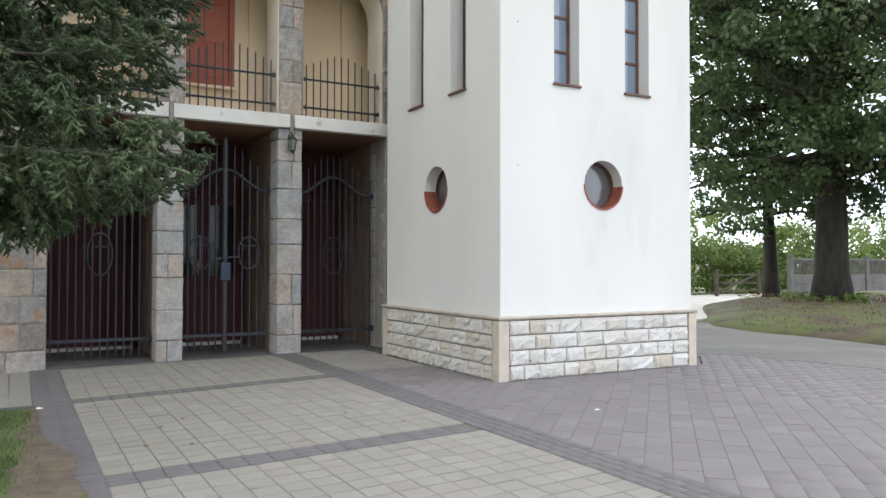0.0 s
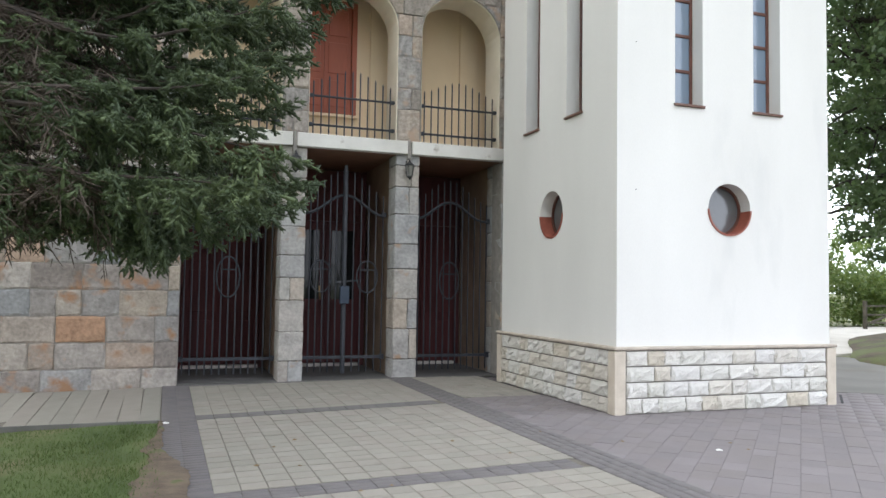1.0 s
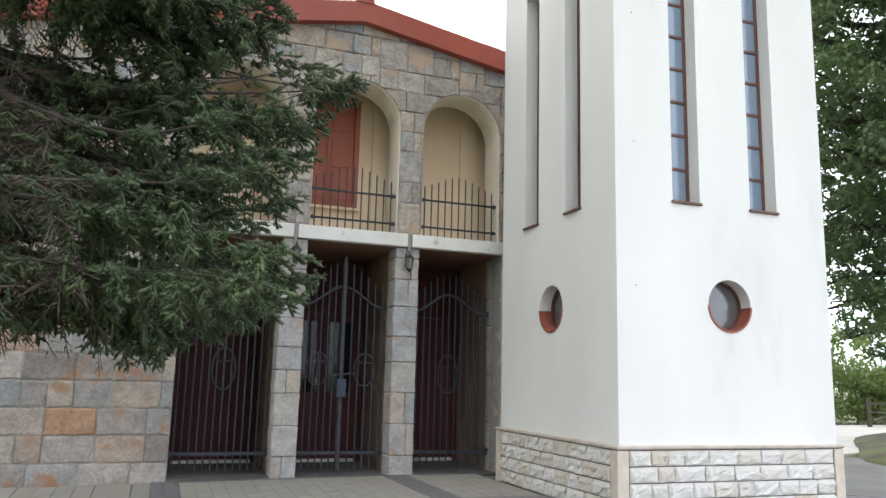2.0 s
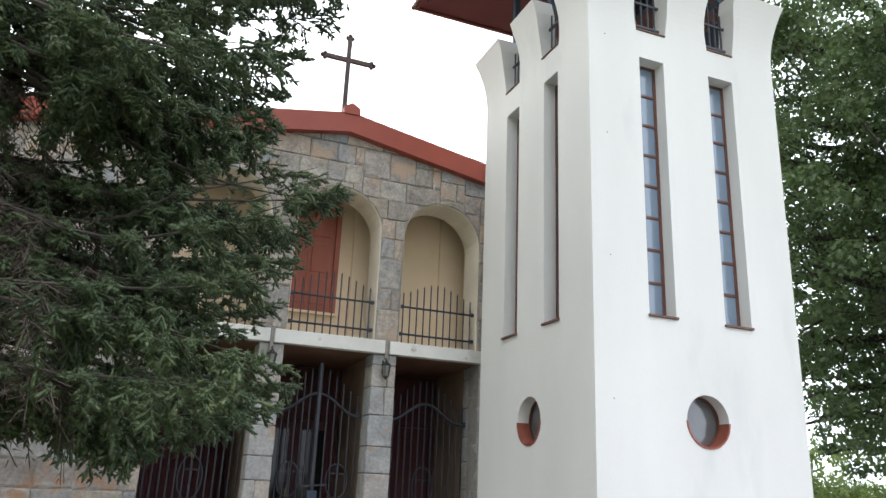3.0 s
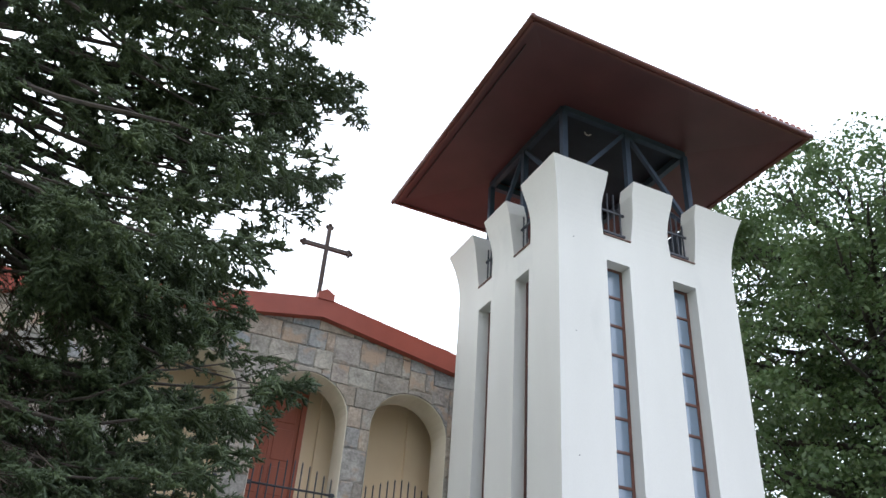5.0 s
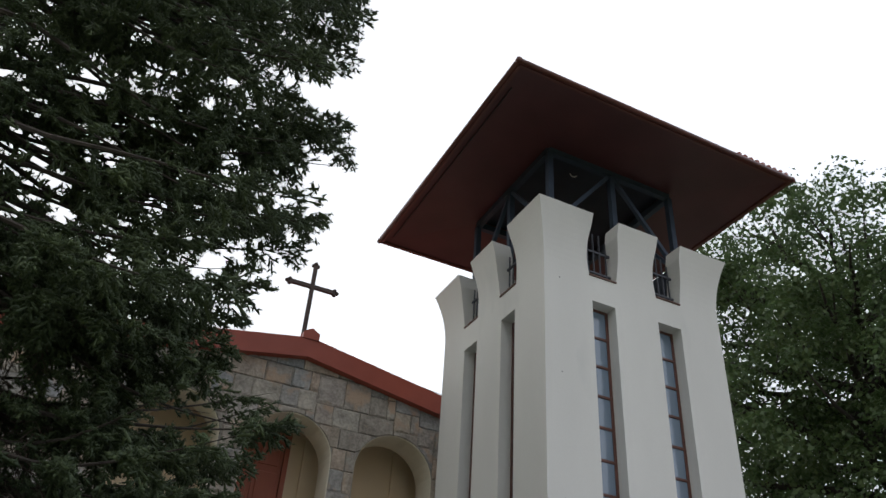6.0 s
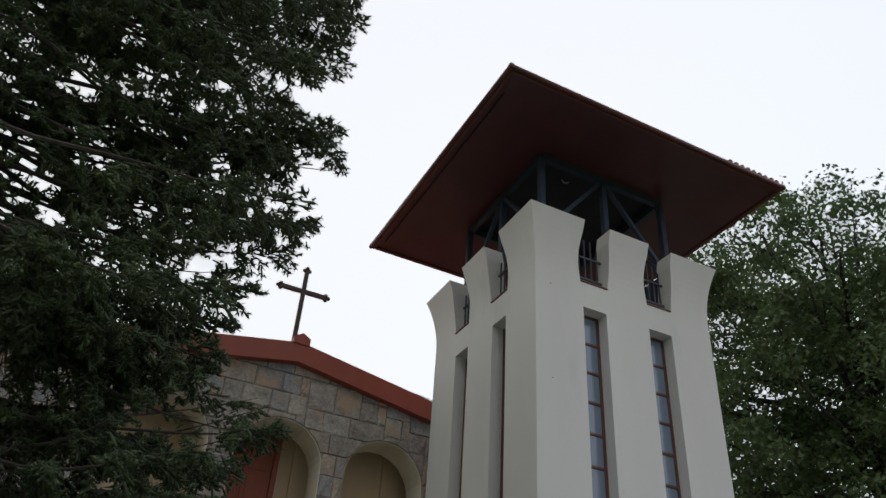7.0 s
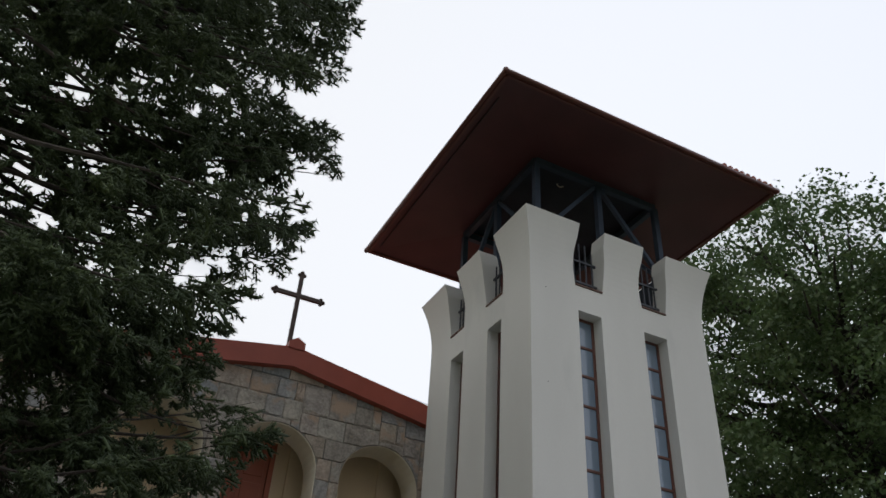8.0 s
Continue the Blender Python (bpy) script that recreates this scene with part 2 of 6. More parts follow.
SOIL = material("dry_soil_with_litter", [(0.066, 0.050, 0.032), (0.10, 0.076, 0.048)], 0.95, 2.0, 60, 0.6, spread=0.25, stain=((0.10, 0.115, 0.036), 0.9, 0.43))
FIELD = material("meadow_ground", [(0.10, 0.12, 0.04), (0.16, 0.15, 0.07)], 0.95, 0.4, 20, 0.4, spread=0.2)
BARK = material("furrowed_bark", [(0.026, 0.022, 0.019), (0.048, 0.041, 0.034)], 0.95, 7, 50, 1.0, spread=0.3, streak=0.25)
SPRUCE_BARK = material("spruce_bark", [(0.032, 0.026, 0.022), (0.060, 0.047, 0.039)], 0.95, 8, 50, 0.8, spread=0.3)
NEEDLES = leaf_material("spruce_needles", [(0.027, 0.045, 0.025), (0.064, 0.093, 0.042), (0.145, 0.188, 0.076)], 0.55, 0.15)
DRY_TWIG = leaf_material("dry_spruce_twigs", [(0.058, 0.043, 0.033), (0.10, 0.077, 0.058)], 0.8, 0.05)
LEAVES = leaf_material("lime_leaves", [(0.050, 0.088, 0.037), (0.090, 0.145, 0.054), (0.16, 0.210, 0.080)], 0.42, 0.42)
HEDGE = leaf_material("hedge_leaves", [(0.075, 0.125, 0.033), (0.14, 0.205, 0.048), (0.25, 0.295, 0.08)], 0.5, 0.35)
BLADES = leaf_material("grass_blades", [(0.055, 0.092, 0.022), (0.085, 0.130, 0.032), (0.14, 0.15, 0.055)], 0.6, 0.3)
# set dark: the trees' shade over the fence is put into this grey
FENCE = material("grey_concrete_fence", [(0.13, 0.128, 0.12), (0.18, 0.175, 0.165)], 0.9, 2, 50, 0.2, spread=0.12)
OLD_WOOD = material("weathered_timber", [(0.075, 0.066, 0.05), (0.12, 0.105, 0.08)], 0.9, 5, 40, 0.3)


def glass_material(name, tint, rough, wave=0.0):
    m = bpy.data.materials.new(name)
    m.use_nodes = True
    n, l = m.node_tree.nodes, m.node_tree.links
    b = n["Principled BSDF"]
    b.inputs["Base Color"].default_value = (*tint, 1)
    b.inputs["Roughness"].default_value = rough
    b.inputs["IOR"].default_value = 1.6
    b.inputs["Specular IOR Level"].default_value = 0.9
    co, nz, bp = n.new("ShaderNodeTexCoord"), n.new("ShaderNodeTexNoise"), n.new("ShaderNodeBump")
    nz.inputs["Scale"].default_value = 5.0
    l.new(co.outputs["Object"], nz.inputs["Vector"])
    bp.inputs["Strength"].default_value, bp.inputs["Distance"].default_value = wave, 0.01
    l.new(nz.outputs["Fac"], bp.inputs["Height"])
    l.new(bp.outputs[0], b.inputs["Normal"])
    return m


GLASS = glass_material("pale_ribbed_window_glass", (0.17, 0.23, 0.31), 0.12, 0.25)
GREY_GLASS = glass_material("grey_obscured_glass", (0.095, 0.10, 0.105), 0.12, 1.0)
DARK_GLASS = glass_material("dark_door_glass", (0.012, 0.014, 0.016), 0.08, 0.1)
DARK_GLASS.node_tree.nodes["Principled BSDF"].inputs["Specular IOR Level"].default_value = 0.3
LAMP_GLASS = glass_material("smoky_lantern_glass", (0.20, 0.20, 0.19), 0.15, 0.1)


# ---- building helpers ----
def empty(name, label, category, at=(0, 0, 0), group="", kind=""):
    ob = new(name)
    ob.location = at
    ob.empty_display_size = 0.2
    return tagged(ob, label, category, group, kind)


def finish(bm, name, mat, smooth=False):
    me = bpy.data.meshes.new(name)
    bmesh.ops.recalc_face_normals(bm, faces=bm.faces)
    bm.to_mesh(me)
    bm.free()
    me.materials.append(mat)
    if smooth:
        for p in me.polygons:
            p.use_smooth = True
    return me


def part(name, bm, mat, parent=None, label="", smooth=False):
    """One mesh object; its mesh is in world space, under a parent that stands anywhere."""
    ob = new(name, finish(bm, name, mat, smooth))
    if parent:
        ob.parent = parent
        if not parent.parent:                 # parts of parts share the space of their thing
            ob.matrix_parent_inverse = Matrix.Translation(parent.location).inverted()
    if label:
        ob["label"] = label
    return ob


def thing(name, bm, mat, label, category, group="", kind="", smooth=False):
    return tagged(part(name, bm, mat, None, "", smooth), label, category, group, kind)


def box(bm, x0, x1, y0, y1, z0, z1, bevel=0.0):
    g = bmesh.ops.create_cube(bm, size=1.0, matrix=Matrix.LocRotScale(((x0 + x1) / 2, (y0 + y1) / 2, (z0 + z1) / 2), None, (x1 - x0, y1 - y0, z1 - z0)))
    if bevel:
        es = list({e for v in g["verts"] for e in v.link_edges})
        bmesh.ops.bevel(bm, geom=es, offset=bevel, segments=1, affect="EDGES")
    return bm


def a_box(x0, x1, y0, y1, z0, z1, bevel=0.004):
    return box(bmesh.new(), x0, x1, y0, y1, z0, z1, bevel)


def tube(bm, points, radius, sides=8, taper=None, cap=True):
    """A round bar along a list of points; taper: radius at each point."""
    rings = []
    pts = [Vector(p) for p in points]
    for i, p in enumerate(pts):
        d = (pts[min(i + 1, len(pts) - 1)] - pts[max(i - 1, 0)]).normalized()
        side = d.cross(Vector((0, 0, 1))) if abs(d.z) < 0.95 else d.cross(Vector((0, 1, 0)))
        side.normalize()
        up = side.cross(d)
        r = float(taper[i] if taper else radius)
        rings.append([bm.verts.new(p + r * (math.cos(a) * side + math.sin(a) * up)) for a in (2 * math.pi * k / sides for k in range(sides))])
    for a, b in zip(rings, rings[1:]):
        for k in range(sides):
            bm.faces.new((a[k], a[(k + 1) % sides], b[(k + 1) % sides], b[k]))
    if cap:
        bm.faces.new(rings[0][::-1])
        bm.faces.new(rings[-1])
    return bm


def bar(bm, a, b, w, h):
    """A square-section bar from a to b, w wide, h high."""
    a, b = Vector(a), Vector(b)
    d = (b - a).normalized()
    side = d.cross(Vector((0, 0, 1))) if abs(d.z) < 0.95 else Vector((1, 0, 0))
    side.normalize()
    up = side.cross(d).normalized()
    vs = [[bm.verts.new(p + sx * side * w / 2 + sz * up * h / 2) for sx, sz in ((-1, -1), (1, -1), (1, 1), (-1, 1))] for p in (a, b)]
    for k in range(4):
        bm.faces.new((vs[0][k], vs[0][(k + 1) % 4], vs[1][(k + 1) % 4], vs[1][k]))
    bm.faces.new(vs[0][::-1])
    bm.faces.new(vs[1])
    return bm


def pierced(bm, outer, holes, place, depth):
    """A wall slab with openings: outlines in (u, z); place(u, z, d) gives the point d metres into the wall."""
    from mathutils.geometry import tessellate_polygon
    loops = [outer] + holes
    flat = [p for lo in loops for p in lo]
    tris = tessellate_polygon([[Vector((u, z, 0)) for u, z in lo] for lo in loops])
    fr = [bm.verts.new(place(u, z, 0)) for u, z in flat]
    bk = [bm.verts.new(place(u, z, depth)) for u, z in flat]
    for a, b, c in tris:
        if len({a, b, c}) == 3:
            for q in ((fr[a], fr[b], fr[c]), (bk[c], bk[b], bk[a])):
                try:
                    bm.faces.new(q)
                except ValueError:
                    pass
    k = 0
    for lo in loops:
        n = len(lo)
        for i in range(n):
            a, b = k + i, k + (i + 1) % n
            bm.faces.new((fr[a], fr[b], bk[b], bk[a]))
        k += n
    return bm


def rect(u0, u1, z0, z1):
    return [(u0, z0), (u1, z0), (u1, z1), (u0, z1)]


def ellipse(u, z, ru, rz, n=40):
    return [(u + ru * math.cos(2 * math.pi * k / n), z + rz * math.sin(2 * math.pi * k / n)) for k in range(n)]


def arch(u0, u1, z0, spring, top, n=18):
    c, r = (u0 + u1) / 2, (u1 - u0) / 2
    return [(u0, z0), (u1, z0)] + [(c + r * math.cos(a), spring + (top - spring) * math.sin(a)) for a in (math.pi * k / n for k in range(n + 1))]


def gz(x, y):
    """Height of the paved ground: it falls gently away from the tower towards the lawn."""
    f = 1.0 if y < 10 else max(0.45, 1.0 - 0.24 * (y - 10))
    return -0.025 * min(6.0, max(0.0, 3.5 - x)) * f


# ---- ground ----
def sheet(name, x0, x1, y0, y1, nx, ny, mat, label, category, lift=0.0, rough=0.0, kind="structure"):
    bm = bmesh.new()
    grid = [[bm.verts.new((x, y, gz(x, y) + lift + rough * noise.noise((x * 1.7, y * 1.7, 0.3)))) for x in np.linspace(x0, x1, nx)] for y in np.linspace(y0, y1, ny)]
    for a, b in zip(grid, grid[1:]):
        for i in range(nx - 1):
            bm.faces.new((a[i], a[i + 1], b[i + 1], b[i]))
    return thing(name, bm, mat, label, category, kind=kind, smooth=True)


def ground_sheet():
    bm = bmesh.new()
    xs = [-2000, -300, -60, -20, -8, -4, -2, 0, 1, 2, 3.5, 6, 10, 20, 40, 80, 300, 2000]
    ys = [-2000, -300, -60, -20, -8, 0, 3, 6, 8, 10, 11, 12.3, 14, 20, 40, 80, 300, 2000]
    grid = [[bm.verts.new((x, y, gz(x, y) - 0.06)) for x in xs] for y in ys]
    for a, b in zip(grid, grid[1:]):
        for i in range(len(xs) - 1):
            bm.faces.new((a[i], a[i + 1], b[i + 1], b[i]))
    thing("ground", bm, FIELD, "grassy ground that reaches out to the horizon", "ground", kind="structure", smooth=True)


ground_sheet()


def flat_area(name, outline, z, thick, mat, label, category):
    bm = bmesh.new()
    top = [bm.verts.new((x, y, z)) for x, y in outline]
    bot = [bm.verts.new((x, y, z - thick)) for x, y in outline]
    bm.faces.new(top)
    n = len(outline)
    for i in range(n):
        bm.faces.new((top[i], top[(i + 1) % n], bot[(i + 1) % n], bot[i]))
    return thing(name, bm, mat, label, category, kind="structure")


flat_area("pavement_path", [(9.35, 9.2), (10.16, 8.75), (10.6, 6.2), (11.2, -2.6), (16, -2.6), (16, 9.0), (15.0, 14.5), (12.2, 14.5), (9.35, 10.5)], 0.004, 0.06, CONCRETE,
          "worn grey concrete path beside the tower", "path")
flat_area("pavement_drive", [(12.0, 14.52), (15.0, 14.52), (19, 15.5), (30, 20.0), (60, 20.0), (60, 26.5), (24, 26.5), (15, 20)], -0.010, 0.05, PALE_PATH,
          "pale gravel drive behind the tower", "path")


def lawn_bank():
    """The raised bed under the lime trees, with a soft uneven edge."""
    outline = [(13.7, 4.0), (13.75, 8.3), (13.9, 11.2), (14.6, 13.0), (17.0, 15.4), (20.4, 18.4), (25.0, 21.0), (29.0, 22.2), (36.0, 22.4), (60, 22.4), (60, -2.6), (14.0, -2.6)]
    cx, cy = 30.0, 12.0
    bm = bmesh.new()
    rings = []
    fine = []
    for (ax, ay), (bx, by) in zip(outline, outline[1:] + outline[:1]):
        k = max(1, int(math.hypot(bx - ax, by - ay) / 0.5))
        fine += [(ax + (bx - ax) * i / k, ay + (by - ay) * i / k) for i in range(k)]
    for s, h in ((1.0, -0.05), (0.995, 0.05), (0.975, 0.13), (0.94, 0.22), (0.85, 0.30), (0.6, 0.36), (0.3, 0.36)):
        rings.append([bm.verts.new((cx + (x - cx) * s + (0.3 * noise.noise((x * 0.35, y * 0.35, 1.0))), cy + (y - cy) * s + (0.3 * noise.noise((x * 0.35, y * 0.35, 5.0))),
                                    h + (0.05 * noise.noise((x * s * 0.8, y * s * 0.8, 2.0)) if h > 0 else 0))) for x, y in fine])
    n = len(fine)
    for a, b in zip(rings, rings[1:]):
        for i in range(n):
            bm.faces.new((a[i], a[(i + 1) % n], b[(i + 1) % n], b[i]))
    bm.faces.new(rings[-1])
    thing("lawn_bank", bm, SOIL, "low bank of dry soil, litter and thin grass under the lime trees", "lawn", kind="structure", smooth=True)


lawn_bank()
sheet("lawn", -14, 0.02, -6, 9.39, 57, 63, TURF, "short green lawn with worn brown edge beside the paving", "lawn", 0.005, 0.02)

# ---- church front ----
F = 12.33                                   # front plane of the church
MID = 2.89                                  # its middle line
BAYS = [(0.27, 1.75), (2.15, 3.63), (4.05, 5.58)]
ARCHES = [(0.27, 1.73), (2.15, 3.64), (4.06, 5.52)]
SPRING, CROWN, FLOOR2 = 5.86, 6.58, 3.95
SLOPE, RIDGE = 0.176, 7.60                   # underside of the red verge board at the ridge
WEST, EAST = -4.4, 10.2


def gable(x):
    return RIDGE - SLOPE * abs(x - MID)


def church_wall():
    wall = empty("wall_facade", "church front wall of mixed grey, tan and orange sandstone blocks", "wall", (MID, F, 0), kind="structure")
    outer = [(WEST, -0.25), (EAST, -0.25), (EAST, gable(EAST)), (MID, RIDGE), (WEST, gable(WEST))]
    portal = rect(BAYS[0][0], BAYS[2][1], -0.1, 3.74)
    holes = [portal] + [arch(a, b, FLOOR2, SPRING, CROWN) for a, b in ARCHES]
    bm = pierced(bmesh.new(), outer, holes, lambda u, z, d: (u, F + 0.002 + d, z), 0.40)
    core = part("wall_core", bm, MORTAR, wall, "grey mortar joints")
    for a, b in ARCHES:                      # rendered lining of each arch
        bm = bmesh.new()
        o, i = arch(a, b, FLOOR2, SPRING, CROWN), arch(a + 0.012, b - 0.012, FLOOR2, SPRING, CROWN - 0.012)
        for y0, y1 in ((F - 0.012, F + 0.62),):
            vs = [[bm.verts.new((u, y, z)) for u, z in lo] for lo, y in ((o, y0), (i, y0 + 0.012), (i, y1), (o, y1))]
            for p, q in zip(vs, vs[1:]):
                for k in range(1, len(p) - 1):
                    bm.faces.new((p[k], p[k + 1], q[k + 1], q[k]))
                bm.faces.new((p[-1], p[0], q[0], q[-1]))
        part("arch_lining", bm, LINING, wall, "cream rendered arch lining")
    return wall


facade = church_wall()


def plain(name, x0, x1, y0, y1, z0, z1, mat, label, category, bevel=0.0, group=""):
    return thing(name, a_box(x0, x1, y0, y1, z0, z1, bevel), mat, label, category, group, "structure")


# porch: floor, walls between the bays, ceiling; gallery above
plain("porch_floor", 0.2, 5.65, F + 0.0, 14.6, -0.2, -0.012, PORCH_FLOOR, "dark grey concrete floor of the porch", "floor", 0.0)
for n_, (x0, x1) in enumerate(((1.80, 2.10), (3.68, 4.00))):
    plain("wall_porch_%d" % (n_ + 1), x0, x1, F + 0.42, 14.5, -0.1, 3.72, PASSAGE, "brown rendered wall between two porch bays", "wall")
plain("wall_porch_3", 5.62, 5.9, F + 0.67, 14.5, -0.1, 3.72, PASSAGE, "brown rendered side wall of the porch", "wall")
plain("wall_porch_4", 0.0, 0.24, F + 0.42, 14.5, -0.1, 3.72, PASSAGE, "brown rendered side wall of the porch", "wall")
plain("wall_porch_back", 0.0, 5.9, 14.52, 14.7, -0.1, 3.72, PASSAGE, "brown rendered wall round the church doors", "wall")
plain("ceiling_porch", 0.0, 5.9, F + 0.05, 14.7, 3.722, 3.80, CEILING, "brown boarded ceiling of the porch", "ceiling")
plain("floor_gallery", 0.0, 5.9, F + 0.05, 13.7, 3.802, 3.94, SLAB, "concrete floor of the gallery", "floor")
plain("wall_gallery", -0.4, 6.3, 13.53, 13.75, 3.9, 7.4, CREAM, "cream rendered back wall of the gallery", "wall")
plain("wall_gallery_west", -0.4, -0.2, F + 0.42, 13.52, 3.9, 7.1, CREAM, "cream rendered end wall of the gallery", "wall")
plain("wall_gallery_east", 6.0, 6.2, F + 0.42, 13.52, 3.9, 7.1, CREAM, "cream rendered end wall of the gallery", "wall")
plain("ceiling_gallery", -0.4, 6.3, F + 0.42, 13.52, 6.95, 7.05, SLAB, "pale ceiling of the gallery", "ceiling")
for x0 in (3.45, 5.2):
    plain("pilaster", x0, x0 + 0.34, 13.46, 13.528, 3.945, 6.94, CREAM, "shallow cream pilaster on the gallery wall", "pilaster", 0.005, "gallery pilasters")
plain("wall_nave_west", WEST, WEST + 0.3, F + 0.42, 28, -0.1, 6.2, PLASTER, "white plastered side wall of the nave", "wall")
plain("wall_nave_east", EAST - 0.3, EAST, F + 0.42, 28, -0.1, 6.2, PLASTER, "white plastered side wall of the nave", "wall")
plain("wall_nave_back", WEST, EAST, 28, 28.3, -0.1, 6.2, PLASTER, "white plastered end wall of the nave", "wall")


def nave_roof():
    roof = empty("church_roof", "low pitched church roof with red painted verge boards", "roof", (MID, F, RIDGE))
    for s, end in ((-1, WEST - 0.3), (1, EAST + 0.3)):
        bm = bmesh.new()
        prof = [(MID, RIDGE + 0.36), (end, gable(end) + 0.36), (end, gable(end) + 0.26), (MID, RIDGE + 0.26)]
        vs = [[bm.verts.new((x, y, z)) for x, z in prof] for y in (F - 0.14, 28.6)]
        for k in range(4):
            bm.faces.new((vs[0][k], vs[0][(k + 1) % 4], vs[1][(k + 1) % 4], vs[1][k]))
        bm.faces.new(vs[0]), bm.faces.new(vs[1][::-1])
        part("roof_slope", bm, ROOF_TILE, roof, "red roof covering")
        bm = bmesh.new()
        prof = [(MID, RIDGE + 0.345), (end, gable(end) + 0.345), (end, gable(end) - 0.03), (MID, RIDGE - 0.03)]
        vs = [[bm.verts.new((x, y, z)) for x, z in prof] for y in (F - 0.19, F - 0.145)]
        for k in range(4):
            bm.faces.new((vs[0][k], vs[0][(k + 1) % 4], vs[1][(k + 1) % 4], vs[1][k]))
        bm.faces.new(vs[0]), bm.faces.new(vs[1][::-1])
        part("verge_board", bm, RED_PAINT, roof, "red painted verge board")
        bm = bmesh.new()                       # return under the board
        prof = [(MID, RIDGE + 0.03), (end, gable(end) + 0.03), (end, gable(end) - 0.029), (MID, RIDGE - 0.029)]
        vs = [[bm.verts.new((x, y, z)) for x, z in prof] for y in (F - 0.144, F + 0.001)]
        for k in range(4):
            bm.faces.new((vs[0][k], vs[0][(k + 1) % 4], vs[1][(k + 1) % 4], vs[1][k]))
        bm.faces.new(vs[0]), bm.faces.new(vs[1][::-1])
        part("verge_soffit", bm, RED_PAINT, roof)
    bm = bmesh.new()                           # ridge cap block
    prof = [(MID - 0.15, RIDGE + 0.30), (MID + 0.15, RIDGE + 0.30), (MID + 0.15, RIDGE + 0.43), (MID, RIDGE + 0.52), (MID - 0.15, RIDGE + 0.43)]
    vs = [[bm.verts.new((x, y, z)) for x, z in prof] for y in (F - 0.215, F + 0.25)]
    for k in range(5):
        bm.faces.new((vs[0][k], vs[0][(k + 1) % 5], vs[1][(k + 1) % 5], vs[1][k]))
    bm.faces.new(vs[0]), bm.faces.new(vs[1][::-1])
    part("ridge_cap", bm, RED_PAINT, roof, "small pointed red ridge cap")


nave_roof()


def roof_cross():
    at = (2.78, F - 0.02, 8.08)
    cr = empty("roof_cross", "dark iron cross with trefoil ends on the church ridge", "cross", at)
    x, y = at[0], at[1]
    part("upright", bar(bmesh.new(), (x, y, 8.0), (x, y, 9.52), 0.075, 0.075), CROSS_IRON, cr)
    part("crossbar", bar(bmesh.new(), (x - 0.44, y, 9.06), (x + 0.44, y, 9.06), 0.07, 0.075), CROSS_IRON, cr)
    for px, pz, ax, azz in ((x, 9.52, 0, 1), (x - 0.44, 9.06, -1, 0), (x + 0.44, 9.06, 1, 0)):
        bm = bmesh.new()
        for ox, oz in ((ax * 0.05, azz * 0.05), (azz * 0.045, ax * 0.045), (-azz * 0.045, -ax * 0.045)):
            bmesh.ops.create_icosphere(bm, subdivisions=2, radius=0.042, matrix=Matrix.Translation((px + ox, y, pz + oz)))
        part("trefoil_end", bm, CROSS_IRON, cr, smooth=True)


roof_cross()

# white edge beams of the gallery floor
for x0, x1 in ((-0.05, 1.90), (1.97, 3.815), (3.895, 5.9)):
    bm = a_box(x0, x1, F - 0.10, F + 0.048, 3.725, 3.945, 0.008)
    thing("edge_beam", bm, SLAB, "white painted concrete edge beam with grey drip stains", "beam", "gallery edge beams", "structure")
for x0 in (1.905, 3.82):
    bm = a_box(x0, x0 + 0.06, F - 0.075, F + 0.045, 3.55, 3.96, 0.006)
    thing("drain_pipe", bm, MORTAR, "short grey drain pipe between two edge beams", "pipe", "gallery drain pipes")


# ---- bell tower ----
TX0, TX1, TY0, TY1 = 5.21, 8.57, 8.08, 11.44
PL, SILL, TOP = 0.82, 8.12, 9.19
T = 0.32
SLITS = [(0.85, 1.275), (2.09, 2.54)]          # slit windows, along each face from its outer corner
GAPS = [(0.82, 1.32), (2.10, 2.575)]
OVAL = (1.695, 2.57, 0.335, 0.33)


def tower_faces():
    """Each face: place(u, z, d), u along the face from 0 to 3.36, d into the tower."""
    w = TX1 - TX0
    return {"front": lambda u, z, d: (TX0 + u, TY0 + d, z), "west": lambda u, z, d: (TX0 + d, TY0 + u, z),
            "east": lambda u, z, d: (TX1 - d, TY0 + u, z), "back": lambda u, z, d: (TX0 + u, TY1 - d, z)}


def flare(p):
    """The battlements lean outward towards their tops."""
    x, y, z = p
    if z <= SILL:
        return p
    k = 0.19 * min(1.0, (z - SILL) / (TOP - SILL)) ** 2.0
    cx, cy, h = (TX0 + TX1) / 2, (TY0 + TY1) / 2, (TX1 - TX0) / 2
    m = max(abs(x - cx), abs(y - cy))
    gx = k * max(-1, min(1, (x - cx) / h)) if abs(x - cx) > h - T - 0.01 else 0.0
    gy = k * max(-1, min(1, (y - cy) / h)) if abs(y - cy) > h - T - 0.01 else 0.0
    return (x + gx, y + gy, z)


